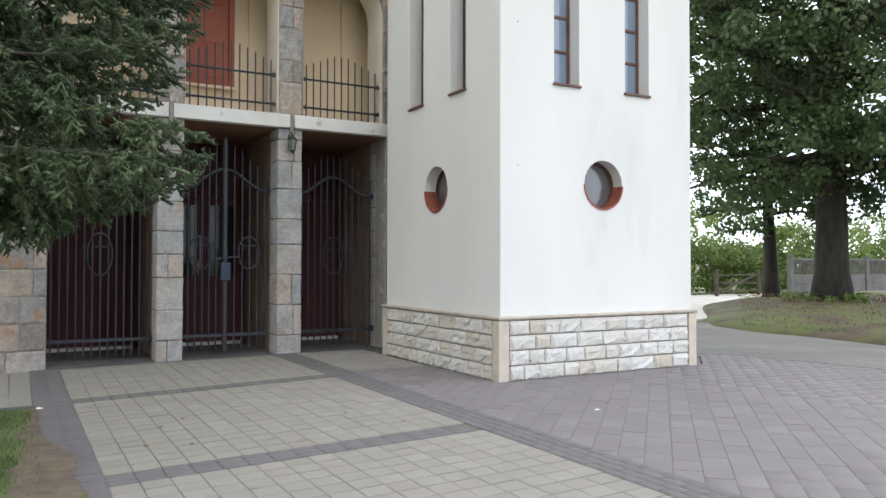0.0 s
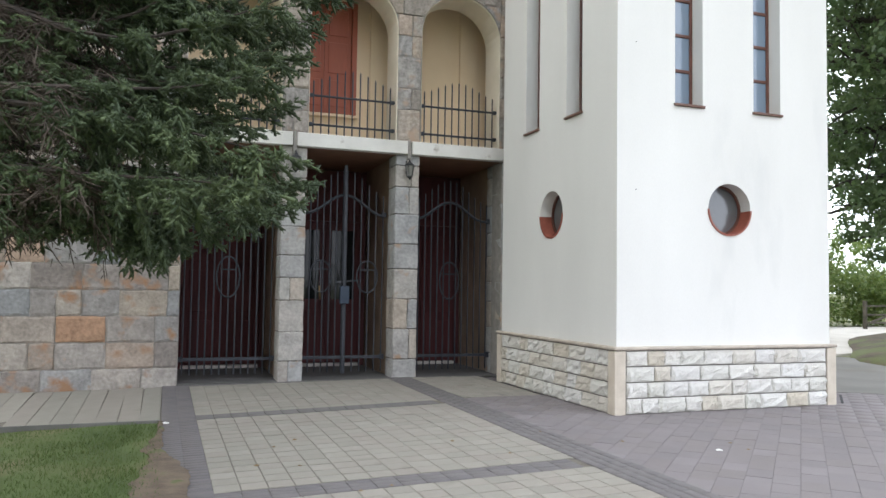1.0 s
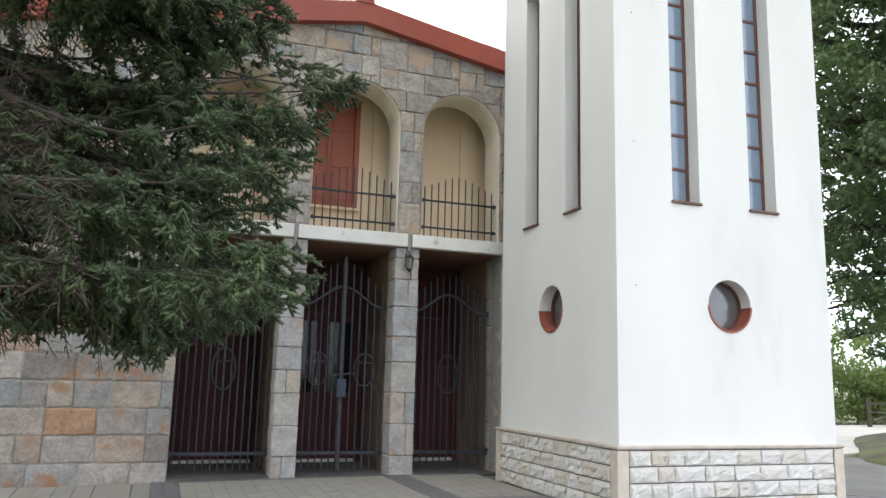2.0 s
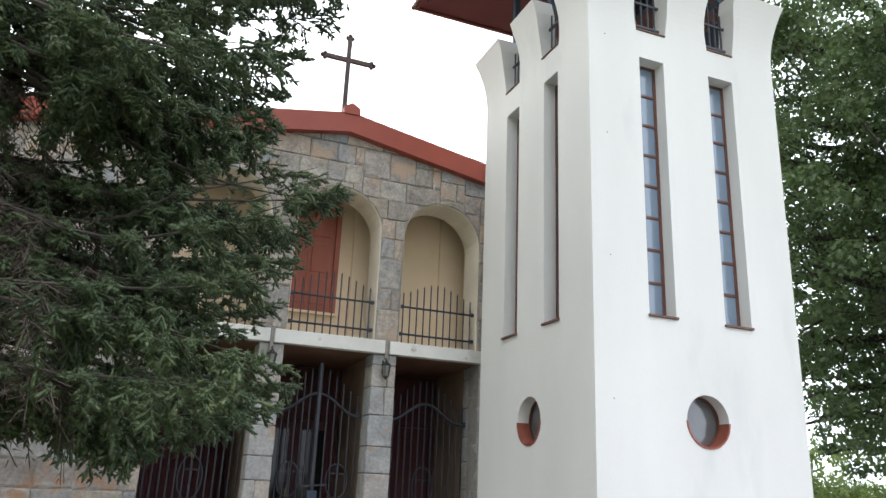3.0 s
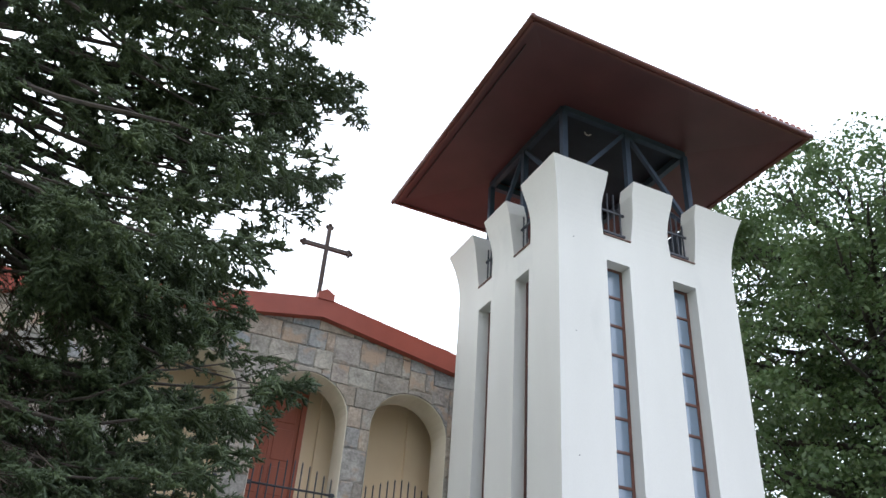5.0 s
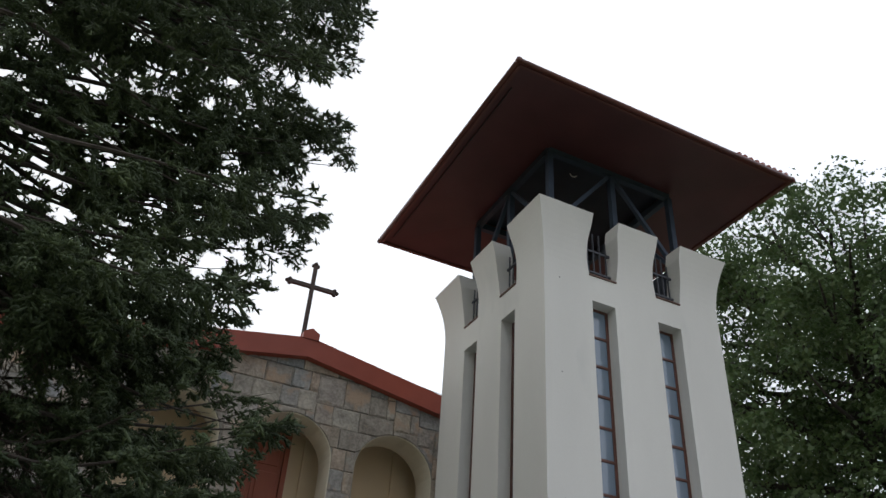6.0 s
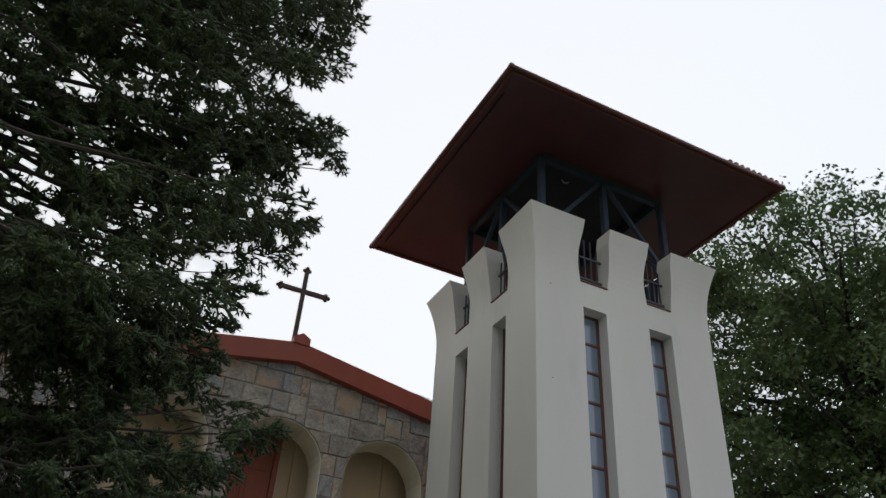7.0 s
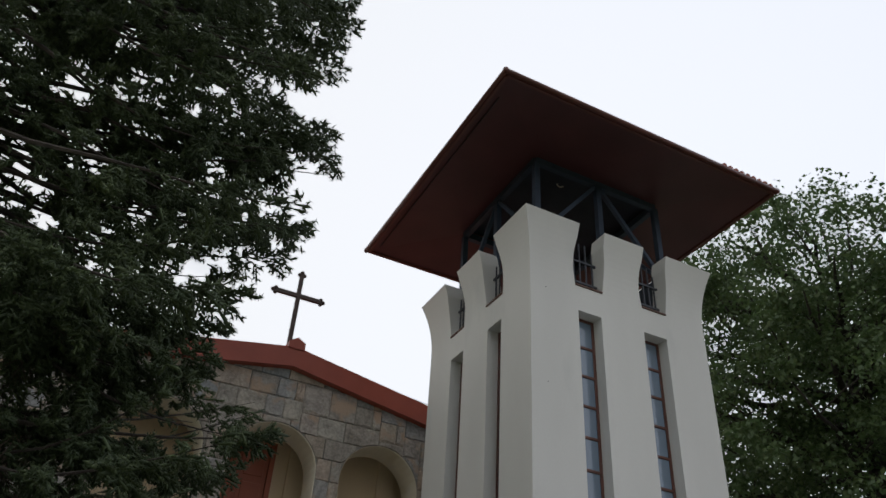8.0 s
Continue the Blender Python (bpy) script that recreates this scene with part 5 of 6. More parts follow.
                        put("dry" if dead and rng.random() < 0.85 else "green", c, g, up + rng.normal(size=3) * 0.55, rng.uniform(0.7, 1.25) * (1.0 if front else 1.5), who < 29 and s > 0.72)
                    if front and not dead and rng.random() < 0.28:
                        put("green", c, e + up * rng.uniform(0.3, 0.9), side, rng.uniform(0.5, 0.8))
        for k in range(9):
            u = 0.80 + 0.2 * k / 8
            put("green", at(u), (at(1.0) - at(0.94)) / 0.06 / L + rng.normal(size=3) * (0.35 if k < 8 else 0.03), np.array([0, 0, 1.0]) + rng.normal(size=3) * 0.3, 0.95, True)
    forks = [((0.22, 1, 0.07), (0.50, -1, 0.065)), ((0.30, -1, 0.075), (0.55, 1, 0.055)), ((0.18, 1, 0.06), (0.40, -1, 0.07))]
    for kind, mat, label in (("green", NEEDLES, "dark green needles on drooping forked sprigs"), ("dry", DRY_TWIG, "thin bare brown inner twigs")):
        O, D, U, S = (np.array(v) for v in sets[kind])
        D /= np.linalg.norm(D, axis=1, keepdims=True)
        W = np.cross(U, D)
        W /= np.linalg.norm(W, axis=1, keepdims=True)
        R = np.stack([D, W, np.cross(D, W)], axis=2)
        Vs, Fs, base = [], [], 0
        for v in range(3):
            tv, tf = sprig_template(rng, 10, forks[v], kind == "green")
            r = R[v::3]
            vv = np.einsum("nij,kj->nki", r, tv) * S[v::3][:, None, None] * (1.0 if kind == "green" else 1.7) + O[v::3][:, None, :]
            Fs.append((tf[None] + (base + np.arange(len(r)) * len(tv))[:, None, None]).reshape(-1, 3))
            Vs.append(vv.reshape(-1, 3))
            base += len(r) * len(tv)
        ob = new("needle_crown" if kind == "green" else "bare_brush", raw_mesh("spruce_" + kind, np.concatenate(Vs), np.concatenate(Fs), mat))
        ob.parent, ob.matrix_parent_inverse = tree, Matrix.Translation(tree.location).inverted()
        tagged(ob, label, kind="stuff")


spruce()


def leaf_cloud(centres, radii, per, size, rng, squash=0.75, hang=0.5):
    """Leaf blades scattered over the shells of many small clumps."""
    c = np.repeat(np.array(centres), per, axis=0)
    r = np.repeat(np.array(radii), per)
    d = rng.normal(size=c.shape)
    d /= np.linalg.norm(d, axis=1, keepdims=True)
    p = c + d * (r * rng.uniform(0.35, 1.05, len(r)))[:, None] * np.array([1, 1, squash])
    nrm = d * 0.5 + rng.normal(size=d.shape) * 0.6 + np.array([0, 0, hang])
    R = frames_along(nrm, rng)
    s = size * rng.uniform(0.6, 1.25, len(r))
    q = np.array([[0, -0.5, 0], [0.08, 0, -0.34], [0, 0.5, 0], [0.08, 0, 0.34]])
    V = np.einsum("nij,kj->nki", R, q) * s[:, None, None] + p[:, None, :]
    return V.reshape(-1, 3), np.arange(len(r) * 4).reshape(-1, 4)


def broad_tree(x, y, height, crown_r, crown_lo, trunk_r, limbs, clumps, per, seed, label, leaf=0.17):
    rng = np.random.default_rng(seed)
    tree = empty("lime_tree", label, "tree", (x, y, 0.2), "lime trees")
    fork = crown_lo + 0.6
    zs = np.linspace(0.0, height * 0.8, 14)
    bend = rng.uniform(-0.4, 0.4, 2)
    rad = [trunk_r * (1.35 if z < 0.2 else (1.08 if z < 1.2 else 1.0)) * max(0.10, 1 - z / (height * 0.86)) for z in zs]
    stem = lambda z: np.array([x + bend[0] * (z / height) ** 2 * 3, y + bend[1] * (z / height) ** 2 * 3, z])
    part("trunk", tube(bmesh.new(), [tuple(stem(z)) for z in zs], trunk_r, 14, rad), BARK, tree, "dark furrowed trunk", smooth=True)
    centres, radii = [], []
    rz = (height - crown_lo) * 0.53
    zc = height - rz
    for k in range(limbs):
        z0 = fork + (height * 0.80 - fork) * (k / limbs) ** 1.1
        a = k * 2.399 + rng.uniform(-0.3, 0.3)
        top = (z0 - crown_lo) / (height - crown_lo)
        ln = crown_r * math.sqrt(max(0.12, 1 - (2 * top - 0.75) ** 2)) * rng.uniform(0.75, 1.05)
        o = stem(z0)
        rise = rng.uniform(0.15, 0.55) if k > limbs * 0.25 else rng.uniform(-0.12, 0.2)
        pts = [o + np.array([math.cos(a), math.sin(a), 0]) * ln * s + np.array([0, 0, ln * (rise * s - 0.12 * s * s)]) + rng.normal(size=3) * 0.10 * s for s in np.linspace(0, 1, 7)]
        reach = [math.hypot(math.hypot(p[0] - x, p[1] - y) / crown_r, (p[2] - zc) / rz) for p in pts]
        if max(reach) > 0.9:
            pts = [o + (p - o) * 0.9 / max(reach) for p in pts]
        part("limb", tube(bmesh.new(), [tuple(p) for p in pts], 0.1, 7, [trunk_r * 0.36 * (1 - 0.9 * j / 6) for j in range(7)]), BARK, tree, smooth=True)
        for j in range(clumps if k < limbs * 0.55 else int(clumps * 1.35)):
            s = rng.uniform(0.30, 1.05)
            p = o + (pts[-1] - o) * s + rng.normal(size=3) * np.array([0.9, 0.9, 0.75]) * crown_r * 0.15
            if p[2] > crown_lo - 0.3 and math.hypot(math.hypot(p[0] - x, p[1] - y) / crown_r, (p[2] - zc) / rz) < 0.96:
                if noise.noise((p[0] * 0.55, p[1] * 0.55, p[2] * 0.7)) < -0.15:
                    continue
                centres.append(p), radii.append(rng.uniform(0.38, 0.95) * crown_r / 7.3)
                if j % 3 == 0:
                    b = o + (pts[-1] - o) * s * 0.8
                    part("twig", tube(bmesh.new(), [tuple(b), tuple((b + p) / 2 + np.array([0, 0, 0.1])), tuple(p)], 0.03, 4, [0.035, 0.022, 0.008]), BARK, tree)
    for k in range(limbs * 6):                   # outermost twigs, lumpy over the whole dome
        d = rng.normal(size=3)
        d[2] = abs(d[2]) * (1 if k % 3 else -0.4)
        d /= np.linalg.norm(d)
        lump = 0.90 + 0.16 * noise.noise((d[0] * 3 + x, d[1] * 3, d[2] * 3)) - 0.10 * rng.random() ** 2
        p = np.array([x, y, zc]) + d * np.array([crown_r, crown_r, rz]) * lump
        if p[2] > crown_lo and noise.noise((p[0] * 0.55, p[1] * 0.55, p[2] * 0.7)) > -0.24:
            centres.append(p), radii.append(rng.uniform(0.35, 0.85) * crown_r / 7.3)
            b = p * 0.8 + np.array([x, y, zc]) * 0.2 - np.array([0, 0, 0.4])
            if k % 4 == 0:
                part("twig", tube(bmesh.new(), [tuple(b), tuple((b + p) / 2 + np.array([0, 0, 0.1])), tuple(p)], 0.03, 4, [0.045, 0.028, 0.008]), BARK, tree)
    V, Q = leaf_cloud(centres, radii, per, leaf, rng, 0.66, 0.6)
    ob = new("leaf_crown", raw_mesh("leaf_crown", V, Q, LEAVES))
    ob.parent, ob.matrix_parent_inverse = tree, Matrix.Translation(tree.location).inverted()
    tagged(ob, "uneven crown of mid green leaves", kind="stuff")


broad_tree(22.15, 14.95, 21.0, 8.1, 3.3, 0.54, 60, 30, 104, 21, "tall old lime tree with thick dark trunk and dense green crown", 0.165)
broad_tree(23.9, 18.5, 13.0, 4.4, 2.7, 0.27, 20, 12, 110, 8, "younger lime tree with slender trunk on the grassy bank", 0.18)
broad_tree(33.5, 9.0, 16.0, 7.0, 3.4, 0.5, 36, 18, 60, 30, "tall lime tree further along the bank", 0.26)


def hedge():
    rng = np.random.default_rng(77)
    cs, rs = [], []
    for k in range(1000):
        x = rng.uniform(14, 62)
        y = rng.uniform(26.6, 29.5)
        top = 3.1 + 0.9 * math.sin(x * 0.7) + 0.6 * math.sin(x * 1.9 + 1)
        cs.append((x, y, rng.uniform(0.1, max(0.6, top)))), rs.append(rng.uniform(0.35, 0.8))
    V, Q = leaf_cloud(cs, rs, 80, 0.19, rng, 0.9)
    ob = new("hedge", raw_mesh("hedge", V, Q, HEDGE))
    tagged(ob, "loose bright green hedge and shrubs behind the drive", "hedge", kind="stuff")
    cs, rs = [], []
    for k in range(420):
        a = rng.uniform(-80, 130)
        x = a
        y = 62 + rng.uniform(-4, 10)
        cs.append((x, y, rng.uniform(0.5, 7.0 + 2.5 * math.sin(x * 0.2)))), rs.append(rng.uniform(1.0, 2.2))
    V, Q = leaf_cloud(cs, rs, 70, 0.5, rng, 0.9)
    ob = new("distant_woods", raw_mesh("distant_woods", V, Q, HEDGE))
    tagged(ob, "line of far trees beyond the churchyard", "woods", kind="stuff")


hedge()


# ---- fence and gate beyond the drive ----
def concrete_fence():
    y = 24.4
    f = empty("concrete_fence", "grey precast concrete fence with open lattice top", "fence", (38, y, 0))
    for k in range(7):
        x = 33.0 + 2.05 * k
        part("post", a_box(x - 0.12, x + 0.12, y - 0.12, y + 0.12, -0.1, 1.95, 0.02), FENCE, f)
        if k < 6:
            for j in range(2):
                part("panel", a_box(x + 0.121, x + 1.929, y - 0.03, y + 0.03, 0.0 + 0.5 * j, 0.49 + 0.5 * j, 0.012), FENCE, f)
            part("top_rail", a_box(x + 0.121, x + 1.929, y - 0.035, y + 0.035, 1.68, 1.78, 0.01), FENCE, f)
            for i in range(8):
                for s in (-1, 1):
                    u = x + 0.25 + 0.21 * i
                    part("lattice_bar", bar(bmesh.new(), (u - s * 0.11, y + 0.012 * s, 1.0), (u + s * 0.11, y + 0.012 * s, 1.68), 0.03, 0.05), FENCE, f)


def timber_gate():
    y = 24.9
    g = empty("timber_gate", "low weathered timber field gate across the drive", "gate", (29.8, y, 0))
    for x in (28.4, 31.3):
        part("gate_post", a_box(x - 0.07, x + 0.07, y - 0.07, y + 0.07, -0.1, 1.2, 0.015), OLD_WOOD, g)
    for z in (0.25, 0.6, 0.98):
        part("rail", a_box(28.5, 31.2, y - 0.025, y + 0.025, z - 0.035, z + 0.035, 0.008), OLD_WOOD, g)
    part("brace", bar(bmesh.new(), (28.6, y - 0.04, 0.25), (31.1, y - 0.04, 0.98), 0.04, 0.09), OLD_WOOD, g)


concrete_fence()
timber_gate()


# ---- grass ----
def grass():
    rng = np.random.default_rng(9)
    n = 26000
    x = 0.05 - 4.2 * rng.random(n) ** 1.3
    y = 3.6 + 5.75 * rng.random(n)
    keep = (x < -0.22 + 0.12 * np.sin(y * 3.0)) | (rng.random(n) < 0.35)
    x, y = x[keep], y[keep]
    z = np.array([gz(a, b) for a, b in zip(x, y)])
    n = len(x)
    a = rng.uniform(0, 2 * math.pi, n)
    h = rng.uniform(0.02, 0.055, n)
    base = np.stack([x, y, z], 1)
    side = np.stack([np.cos(a), np.sin(a), 0 * a], 1) * 0.005
    tip = base + np.stack([rng.normal(0, 0.018, n), rng.normal(0, 0.018, n), h], 1)
    V = np.stack([base - side, base + side, tip], 1).reshape(-1, 3)
    ob = new("grass", raw_mesh("grass", V, np.arange(3 * n).reshape(-1, 3), BLADES))
    tagged(ob, "short green grass blades on the lawn", "grass", kind="stuff")
    n = 26000
    x, y = rng.uniform(14.2, 24, n), rng.uniform(6, 17, n)
    ok = x - 13.9 > np.maximum(0, (y - 11.5) * 1.1)
    x, y = x[ok], y[ok]
    n = len(x)
    base = np.stack([x, y, np.full(n, 0.12)], 1)
    a = rng.uniform(0, 2 * math.pi, n)
    side = np.stack([np.cos(a), np.sin(a), 0 * a], 1) * 0.009
    tip = base + np.stack([rng.normal(0, 0.05, n), rng.normal(0, 0.05, n), rng.uniform(0.06, 0.22, n) * (0.5 + 0.5 * np.sin(x * 1.9 + 0.7 * y) * np.sin(y * 1.3))], 1)
    V = np.stack([base - side, base + side, tip], 1).reshape(-1, 3)
    ob = new("bank_grass", raw_mesh("bank_grass", V, np.arange(3 * n).reshape(-1, 3), BLADES))
    tagged(ob, "thin tufts of grass on the bank", "grass", kind="stuff")


grass()


def bank_litter():
    """Dry leaves and bits of bark strewn over the bank."""
    rng = np.random.default_rng(15)
    n = 9000
    x, y = rng.uniform(14.3, 27, n), rng.uniform(6, 18.5, n)
    ok = x - 14.0 > np.maximum(0, (y - 11.5) * 1.15)
    x, y = x[ok], y[ok]
    z = np.minimum(0.44, 0.21 + 0.05 * (x - 14.2))
    cs = np.stack([x, y, z], 1)
    V, Q = leaf_cloud(cs, np.full(len(cs), 0.03), 1, 0.05, rng, 0.4)
    ob = new("leaf_litter", raw_mesh("leaf_litter", V, Q, DRY_LEAF))
    tagged(ob, "dry brown leaves strewn over the soil bank", "litter", kind="stuff")


bank_litter()


def worn_edge():
    """Bare soil where the lawn meets the paving, with a ragged edge."""
    bm = bmesh.new()
    ys = np.linspace(-2.3, 9.395, 420)
    cols = []
    for y in ys:
        w = 0.24 + 0.16 * noise.noise((0, y * 1.3, 3.0)) + 0.10 * noise.noise((0, y * 4.0, 7.0)) - 0.05 * max(0, y - 7.5)
        w = max(0.06, w * (1.0 if y < 7.0 else max(0.3, 1 - 0.35 * (y - 7.0))) + 0.10 * max(0, 6.5 - y))
        f = min(1.0, max(0.0, (8.0 - y) / 1.2))
        x0 = 0.075 + 0.20 * f * f * (3 - 2 * f) + 0.035 * noise.noise((2.0, y * 5.0, 1.0)) + 0.03 * f * noise.noise((4.0, y * 1.7, 1.0)) + 0.022 * noise.noise((6.0, y * 17.0, 1.0))
        w += x0 - 0.075
        cols.append([bm.verts.new((x0 - w * k, y, gz(x0 - w * k, y) + (0.010 if k == 0 else 0.024 if k < 1 else -0.01) + 0.006 * noise.noise((k * 5, y * 6, 0)))) for k in (0, 0.15, 0.4, 0.6, 0.8, 1.0)])
    for a, b in zip(cols, cols[1:]):
        for k in range(5):
            bm.faces.new((a[k], a[k + 1], b[k + 1], b[k]))
    thing("worn_lawn_edge", bm, SOIL_EDGE, "bare brown soil at the worn edge of the lawn", "soil", kind="structure", smooth=True)


worn_edge()


# ---- paving, piece by piece ----
def slab_mesh(w, d, h, bevel, mat, name):
    bm = box(bmesh.new(), -w / 2, w / 2, -d / 2, d / 2, -h, 0)
    es = [e for e in bm.edges if all(v.co.z > -1e-4 for v in e.verts)]
    bmesh.ops.bevel(bm, geom=es, offset=bevel, segments=1, affect="EDGES")
    return finish(bm, name, mat)


def tiled(name, x0, x1, y0, y1, w, d, label, seed, cross=0.015, bed=-0.003):
    """A panel of square tiles; each tile lies at the height of the ground."""
    rng = random.Random(seed)
    nx, ny = max(1, round((x1 - x0) / w)), max(1, round((y1 - y0) / d))
    w, d = (x1 - x0) / nx, (y1 - y0) / ny
    p = sheet(name, x0, x1, y0, y1, nx + 1, ny + 1, JOINT, label, "paving", bed)
    me = slab_mesh(w - 0.007, d - cross, 0.04, 0.003, BEIGE, "tile")
    for j in range(ny):
        for i in range(nx):
            x, y = x0 + (i + 0.5) * w, y0 + (j + 0.5) * d
            ob = new("tile", me)
            ob.parent = p
            dx = (gz(x + 0.1, y) - gz(x - 0.1, y)) / 0.2
            dy = (gz(x, y + 0.1) - gz(x, y - 0.1)) / 0.2
            ob.matrix_basis = Matrix.LocRotScale((x, y, gz(x, y) + 0.003 + rng.uniform(-0.0015, 0.0015)), Euler((dy + rng.uniform(-0.004, 0.004), -dx + rng.uniform(-0.004, 0.004), rng.uniform(-0.006, 0.006))), None)


BX0, BX1 = 0.44, 3.52
tiled("paving_panel_1", BX0, BX1, 9.74, 12.18, 0.205, 0.203, "beige concrete tiles before the porch", 1)
tiled("paving_panel_2", BX0, BX1, 6.12, 9.43, 0.205, 0.207, "beige concrete tiles of the forecourt", 2)
tiled("paving_panel_3", BX0, BX1, 2.2, 5.80, 0.205, 0.2, "beige concrete tiles of the forecourt", 3)
tiled("paving_panel_4", 3.94, 5.12, 9.86, 12.25, 0.2, 0.2, "beige concrete tiles beside the tower", 4)
tiled("paving_panel_5", -4.0, 0.056, 9.42, 12.20, 0.235, 2.78, "beige concrete slabs along the church wall", 5, 0.004, -0.014)
thing("lawn_kerb", a_box(-8, 0.04, 9.395, 9.415, -0.2, -0.055, 0.004), FENCE, "thin grey concrete kerb along the lawn", "kerb", kind="structure")


def paver_field(name, cells, w, d, turn, mat, label, seed, gap=0.005, lift=0.0, uneven=0.002):
    """Many small pavers as one mesh, each with its own chamfered edge."""
    rng = np.random.default_rng(seed)
    b = 0.002
    u, v = w / 2 - gap / 2, d / 2 - gap / 2
    t = np.array([[-u, -v, -0.03], [u, -v, -0.03], [u, v, -0.03], [-u, v, -0.03], [-u, -v, -b], [u, -v, -b], [u, v, -b], [-u, v, -b],
                  [-u + b, -v + b, 0], [u - b, -v + b, 0], [u - b, v - b, 0], [-u + b, v - b, 0]])
    f = np.array([[0, 1, 5, 4], [1, 2, 6, 5], [2, 3, 7, 6], [3, 0, 4, 7], [4, 5, 9, 8], [5, 6, 10, 9], [6, 7, 11, 10], [7, 4, 8, 11], [8, 9, 10, 11]])
    c, s = math.cos(turn), math.sin(turn)
    t = t @ np.array([[c, s, 0], [-s, c, 0], [0, 0, 1]])
    o = np.array([(x, y, lift) for x, y in cells]) + np.stack([np.zeros(len(cells)), np.zeros(len(cells)), rng.uniform(-uneven, uneven, len(cells))], 1)
    V = (t[None] + o[:, None, :]).reshape(-1, 3)
    V[:, 2] += np.array([gz(a, b_) for a, b_ in V[:, :2].tolist()])
    Fc = (f[None] + (np.arange(len(cells)) * 12)[:, None, None]).reshape(-1, 4)
    ob = new(name, raw_mesh(name, V, Fc, mat))
    return tagged(ob, label, "paving", kind="stuff")


sheet("paving_bed_band", 0.06, 3.92, -2.5, 12.34, 14, 52, JOINT, "dark sand bed of the paving bands", "paving", -0.0065)
cells = [(0.06 + 0.095 + 0.19 * i, -2.45 + 0.1 * j) for i in range(2) for j in range(148)]
cells += [(BX0 + 0.1 + 0.2 * i, y + 0.05 + 0.1 * j) for y in (1.89, 5.81, 9.44) for j in range(3) for i in range(15)]
cells += [(BX0 + 0.1 + 0.2 * i, 12.24) for i in range(24)]
paver_field("band_pavers", cells, 0.196, 0.096, 0.0, BAND, "dark grey small pavers laid in bands", 1, 0.003, 0.003, 0.0006)
cells = [(BX1 + 0.058 + 0.1 * i, -2.4 + 0.2 * j + 0.1 * (i % 2)) for i in range(4) for j in range(74)]
paver_field("border_pavers", cells, 0.196, 0.096, math.pi / 2, BAND, "dark grey small pavers laid as a border", 4, 0.004, 0.003, 0.001)


cells = [(BX0 + 0.1027 + 0.2053 * i, -2.39 + 0.2 * j) for i in range(15) for j in range(22)]
paver_field("forecourt_tiles", cells, 0.203, 0.198, 0.0, BEIGE_STUFF, "beige concrete tiles of the forecourt", 9, 0.006, 0.003)


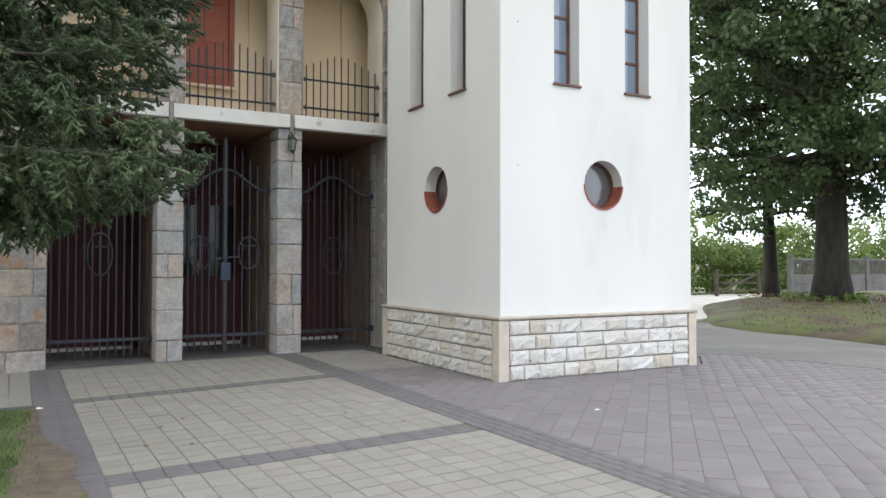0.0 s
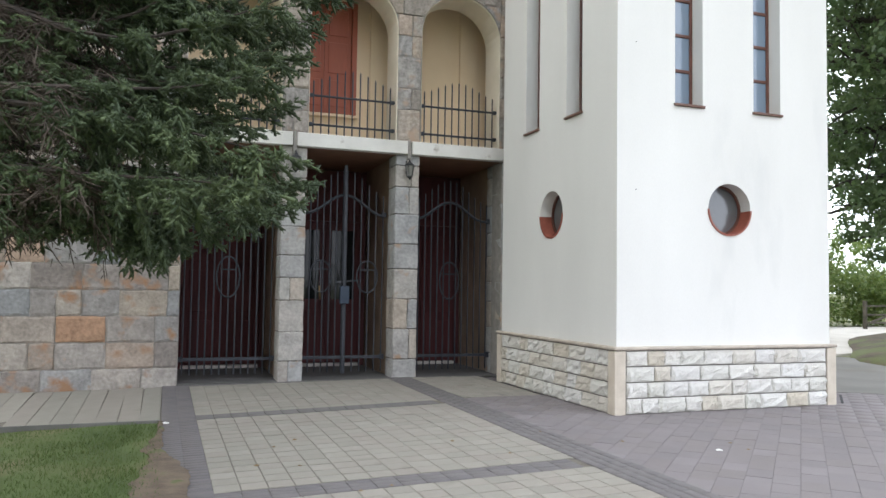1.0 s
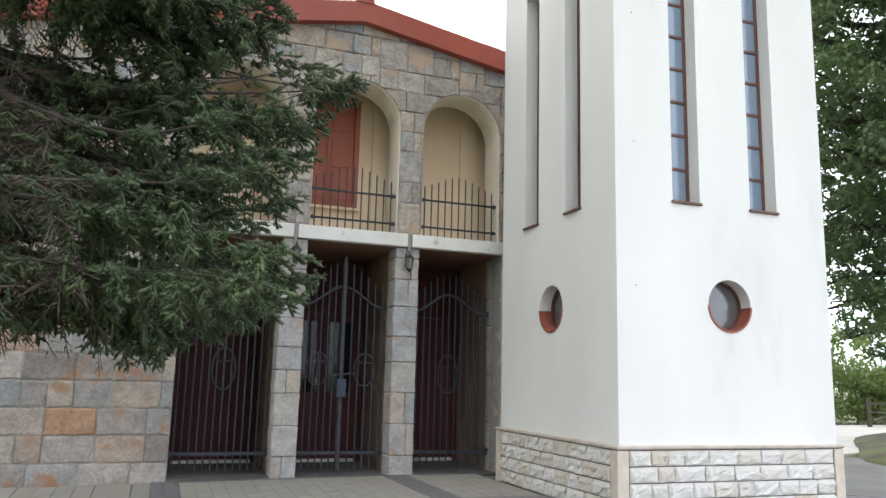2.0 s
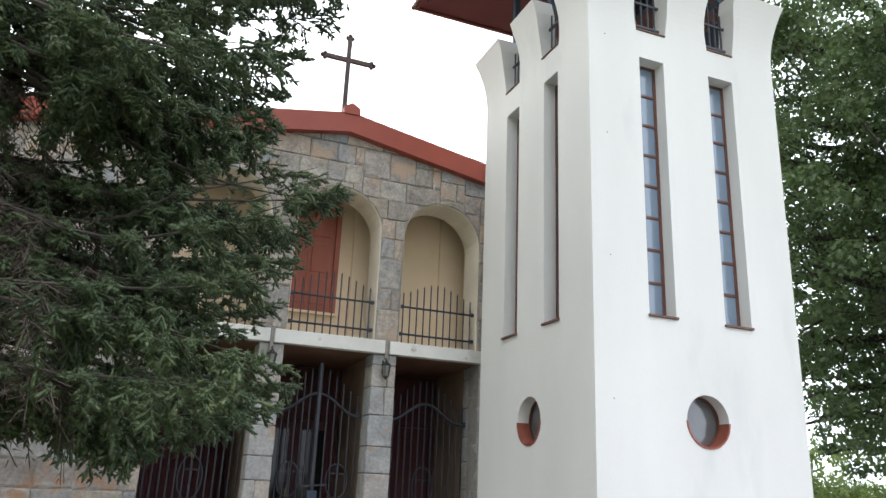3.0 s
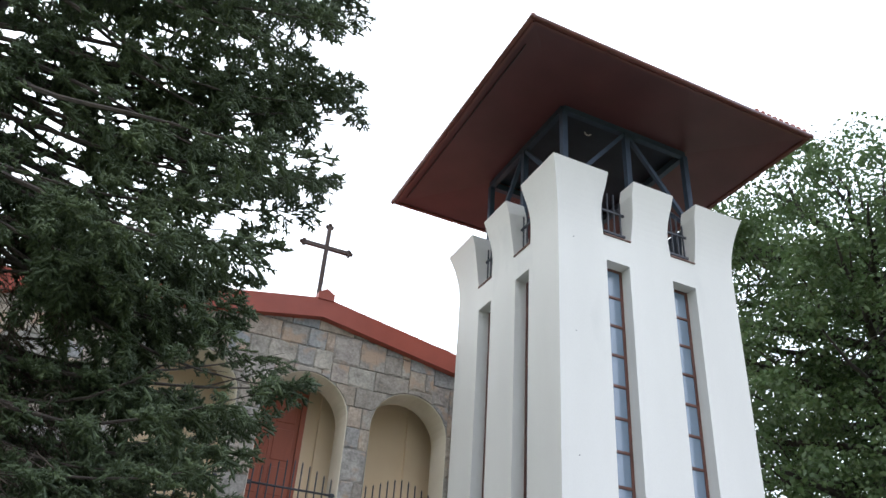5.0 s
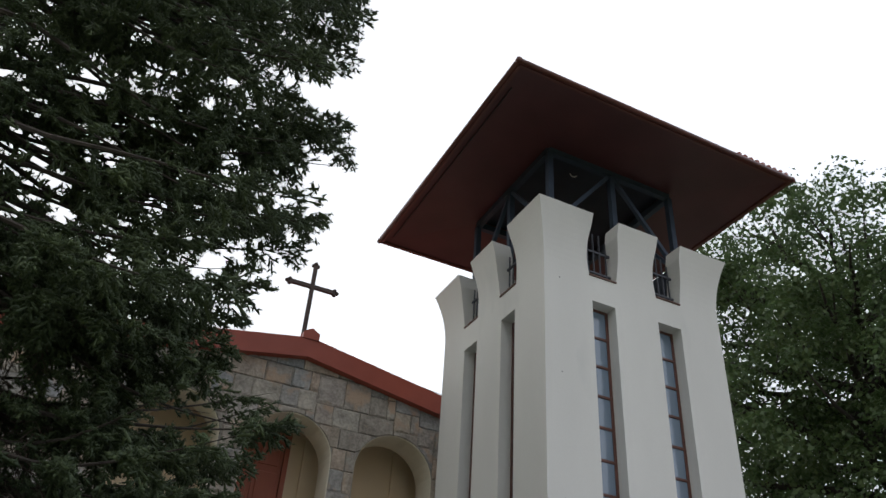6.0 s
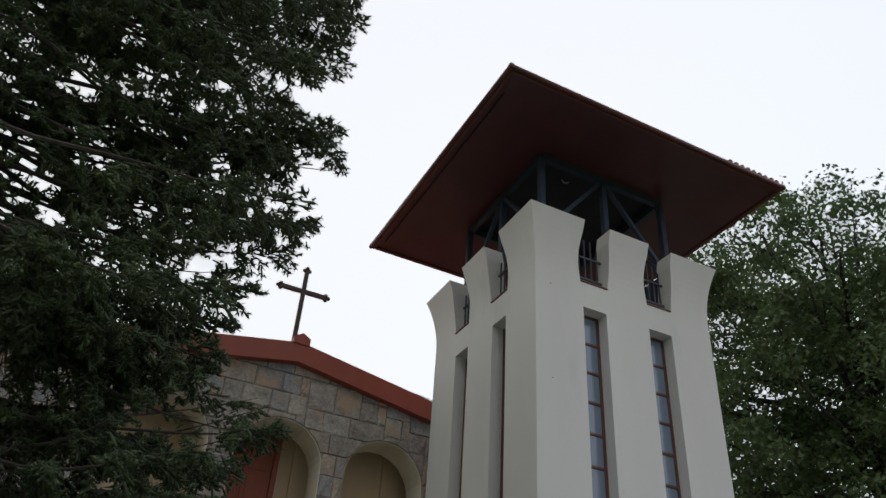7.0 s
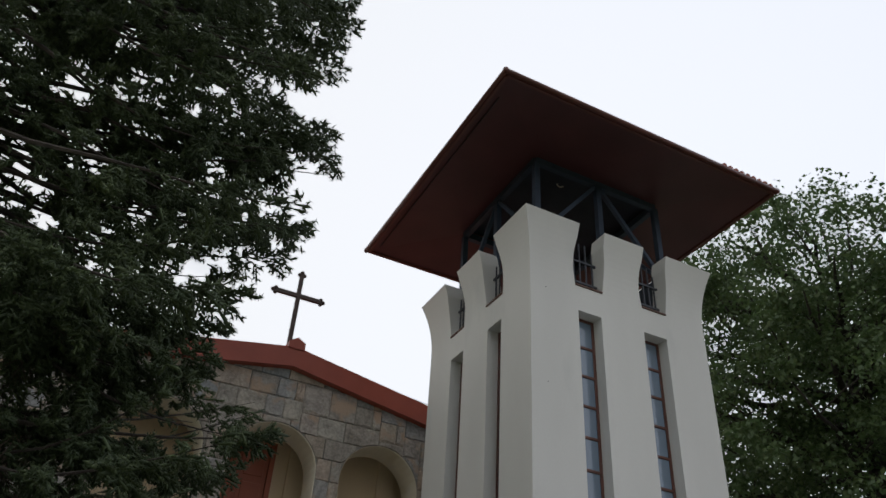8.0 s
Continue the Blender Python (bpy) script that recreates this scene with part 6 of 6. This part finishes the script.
def diagonal_field():
    """Square mauve-grey pavers laid on the diagonal round the tower."""
    s = 0.205
    r2 = math.sqrt(0.5)
    flat_area("paving_bed_court", [(3.93, -2.5), (12.1, -2.5), (11.2, 1.0), (10.72, 6.0), (10.2, 8.7), (9.32, 9.2), (9.3, 12.0), (5.15, 12.0), (5.15, 9.84), (3.93, 9.84)], -0.0045, 0.04, GREY_JOINT, "sand bed of the diagonal paving", "paving")

    def inside(x, y):
        if x < 3.80 or y < -2.42 or y > 9.95:
            return False
        if x > 5.3 and y > 8.15 and x < 8.5:
            return False
        return x < 10.2 + (8.7 - y) * 0.17 and not (x > 9.4 and y > 9.1)
    near, far = [], []
    for j in range(-70, 90):
        for i in range(-50, 70):
            u, v = i * 0.3 + 0.15 * (j % 2), j * s
            x, y = 6.0 + (u - v) * r2, 5.0 + (u + v) * r2
            if inside(x, y):
                (near if 3.9 < x < 7.6 and 3.6 < y < 8.2 else far).append((x, y))
    extra = near[300:]
    p = empty("court_paving", "mauve-grey square pavers laid diagonally round the tower", "paving", (6.5, 5.5, 0), kind="structure")
    me = slab_mesh(0.3 - 0.004, s - 0.004, 0.03, 0.002, GREY_PAVER, "paver")
    rng = random.Random(6)
    for x, y in near[:300]:
        ob = new("paver", me)
        ob.parent = p
        ob.matrix_parent_inverse = Matrix.Translation(p.location).inverted()
        ob.matrix_basis = Matrix.LocRotScale((x, y, rng.uniform(-0.002, 0.002)), Euler((rng.uniform(-0.005, 0.005), rng.uniform(-0.005, 0.005), math.pi / 4)), None)
    ob = paver_field("court_pavers", far + extra, 0.3, s, math.pi / 4, GREY_STUFF, "mauve-grey square pavers laid diagonally", 2, 0.004)
    thing("paving_kerb", a_box(0.06, 12.3, -2.86, -2.36, -0.15, 0.035, 0.01), FENCE, "plain grey concrete kerb at the end of the paving", "kerb", kind="structure")


diagonal_field()


# ---- small loose things ----
def scrap(name, x, y, size, mat, label, category, seed):
    """A small crumpled piece lying on the ground."""
    rng = random.Random(seed)
    bm = bmesh.new()
    c = bm.verts.new((x, y, gz(x, y) + 0.012 + size * 0.12))
    ring = [bm.verts.new((x + size * rng.uniform(0.35, 0.6) * math.cos(t), y + size * rng.uniform(0.35, 0.6) * math.sin(t), gz(x, y) + rng.uniform(0.0045, 0.009))) for t in (2 * math.pi * k / 7 for k in range(7))]
    for k in range(7):
        bm.faces.new((ring[k], ring[(k + 1) % 7], c))
    low = bm.verts.new((x, y, gz(x, y) + 0.004))
    for k in range(7):
        bm.faces.new((ring[(k + 1) % 7], ring[k], low))
    thing(name, bm, mat, label, category)


scrap("paper_scrap", 5.02, 6.02, 0.075, PAPER, "small crumpled white paper scrap on the grey paving", "litter", 1)
scrap("paper_scrap", 0.10, 9.33, 0.09, PAPER, "small white paper scrap at the corner of the lawn", "litter", 2)
rng_ = random.Random(12)
for k in range(16):
    scrap("fallen_leaf", rng_.uniform(0.6, 8.5), rng_.uniform(4.2, 7.9), rng_.uniform(0.03, 0.055), DRY_LEAF, "small dry brown leaf fallen on the paving", "leaf", 20 + k)


def trunk_weeds():
    rng = np.random.default_rng(31)
    cs = [(22.15 + 1.5 * math.cos(a) * r, 14.95 + 1.5 * math.sin(a) * r, 0.42) for a, r in zip(rng.uniform(0, 6.3, 15), rng.uniform(0.5, 1.1, 15))]
    V, Q = leaf_cloud(cs, [0.22] * len(cs), 40, 0.16, rng, 0.9)
    ob = new("weeds", raw_mesh("weeds", V, Q, HEDGE))
    tagged(ob, "low green weeds round the foot of the lime tree", "weeds", kind="stuff")


trunk_weeds()
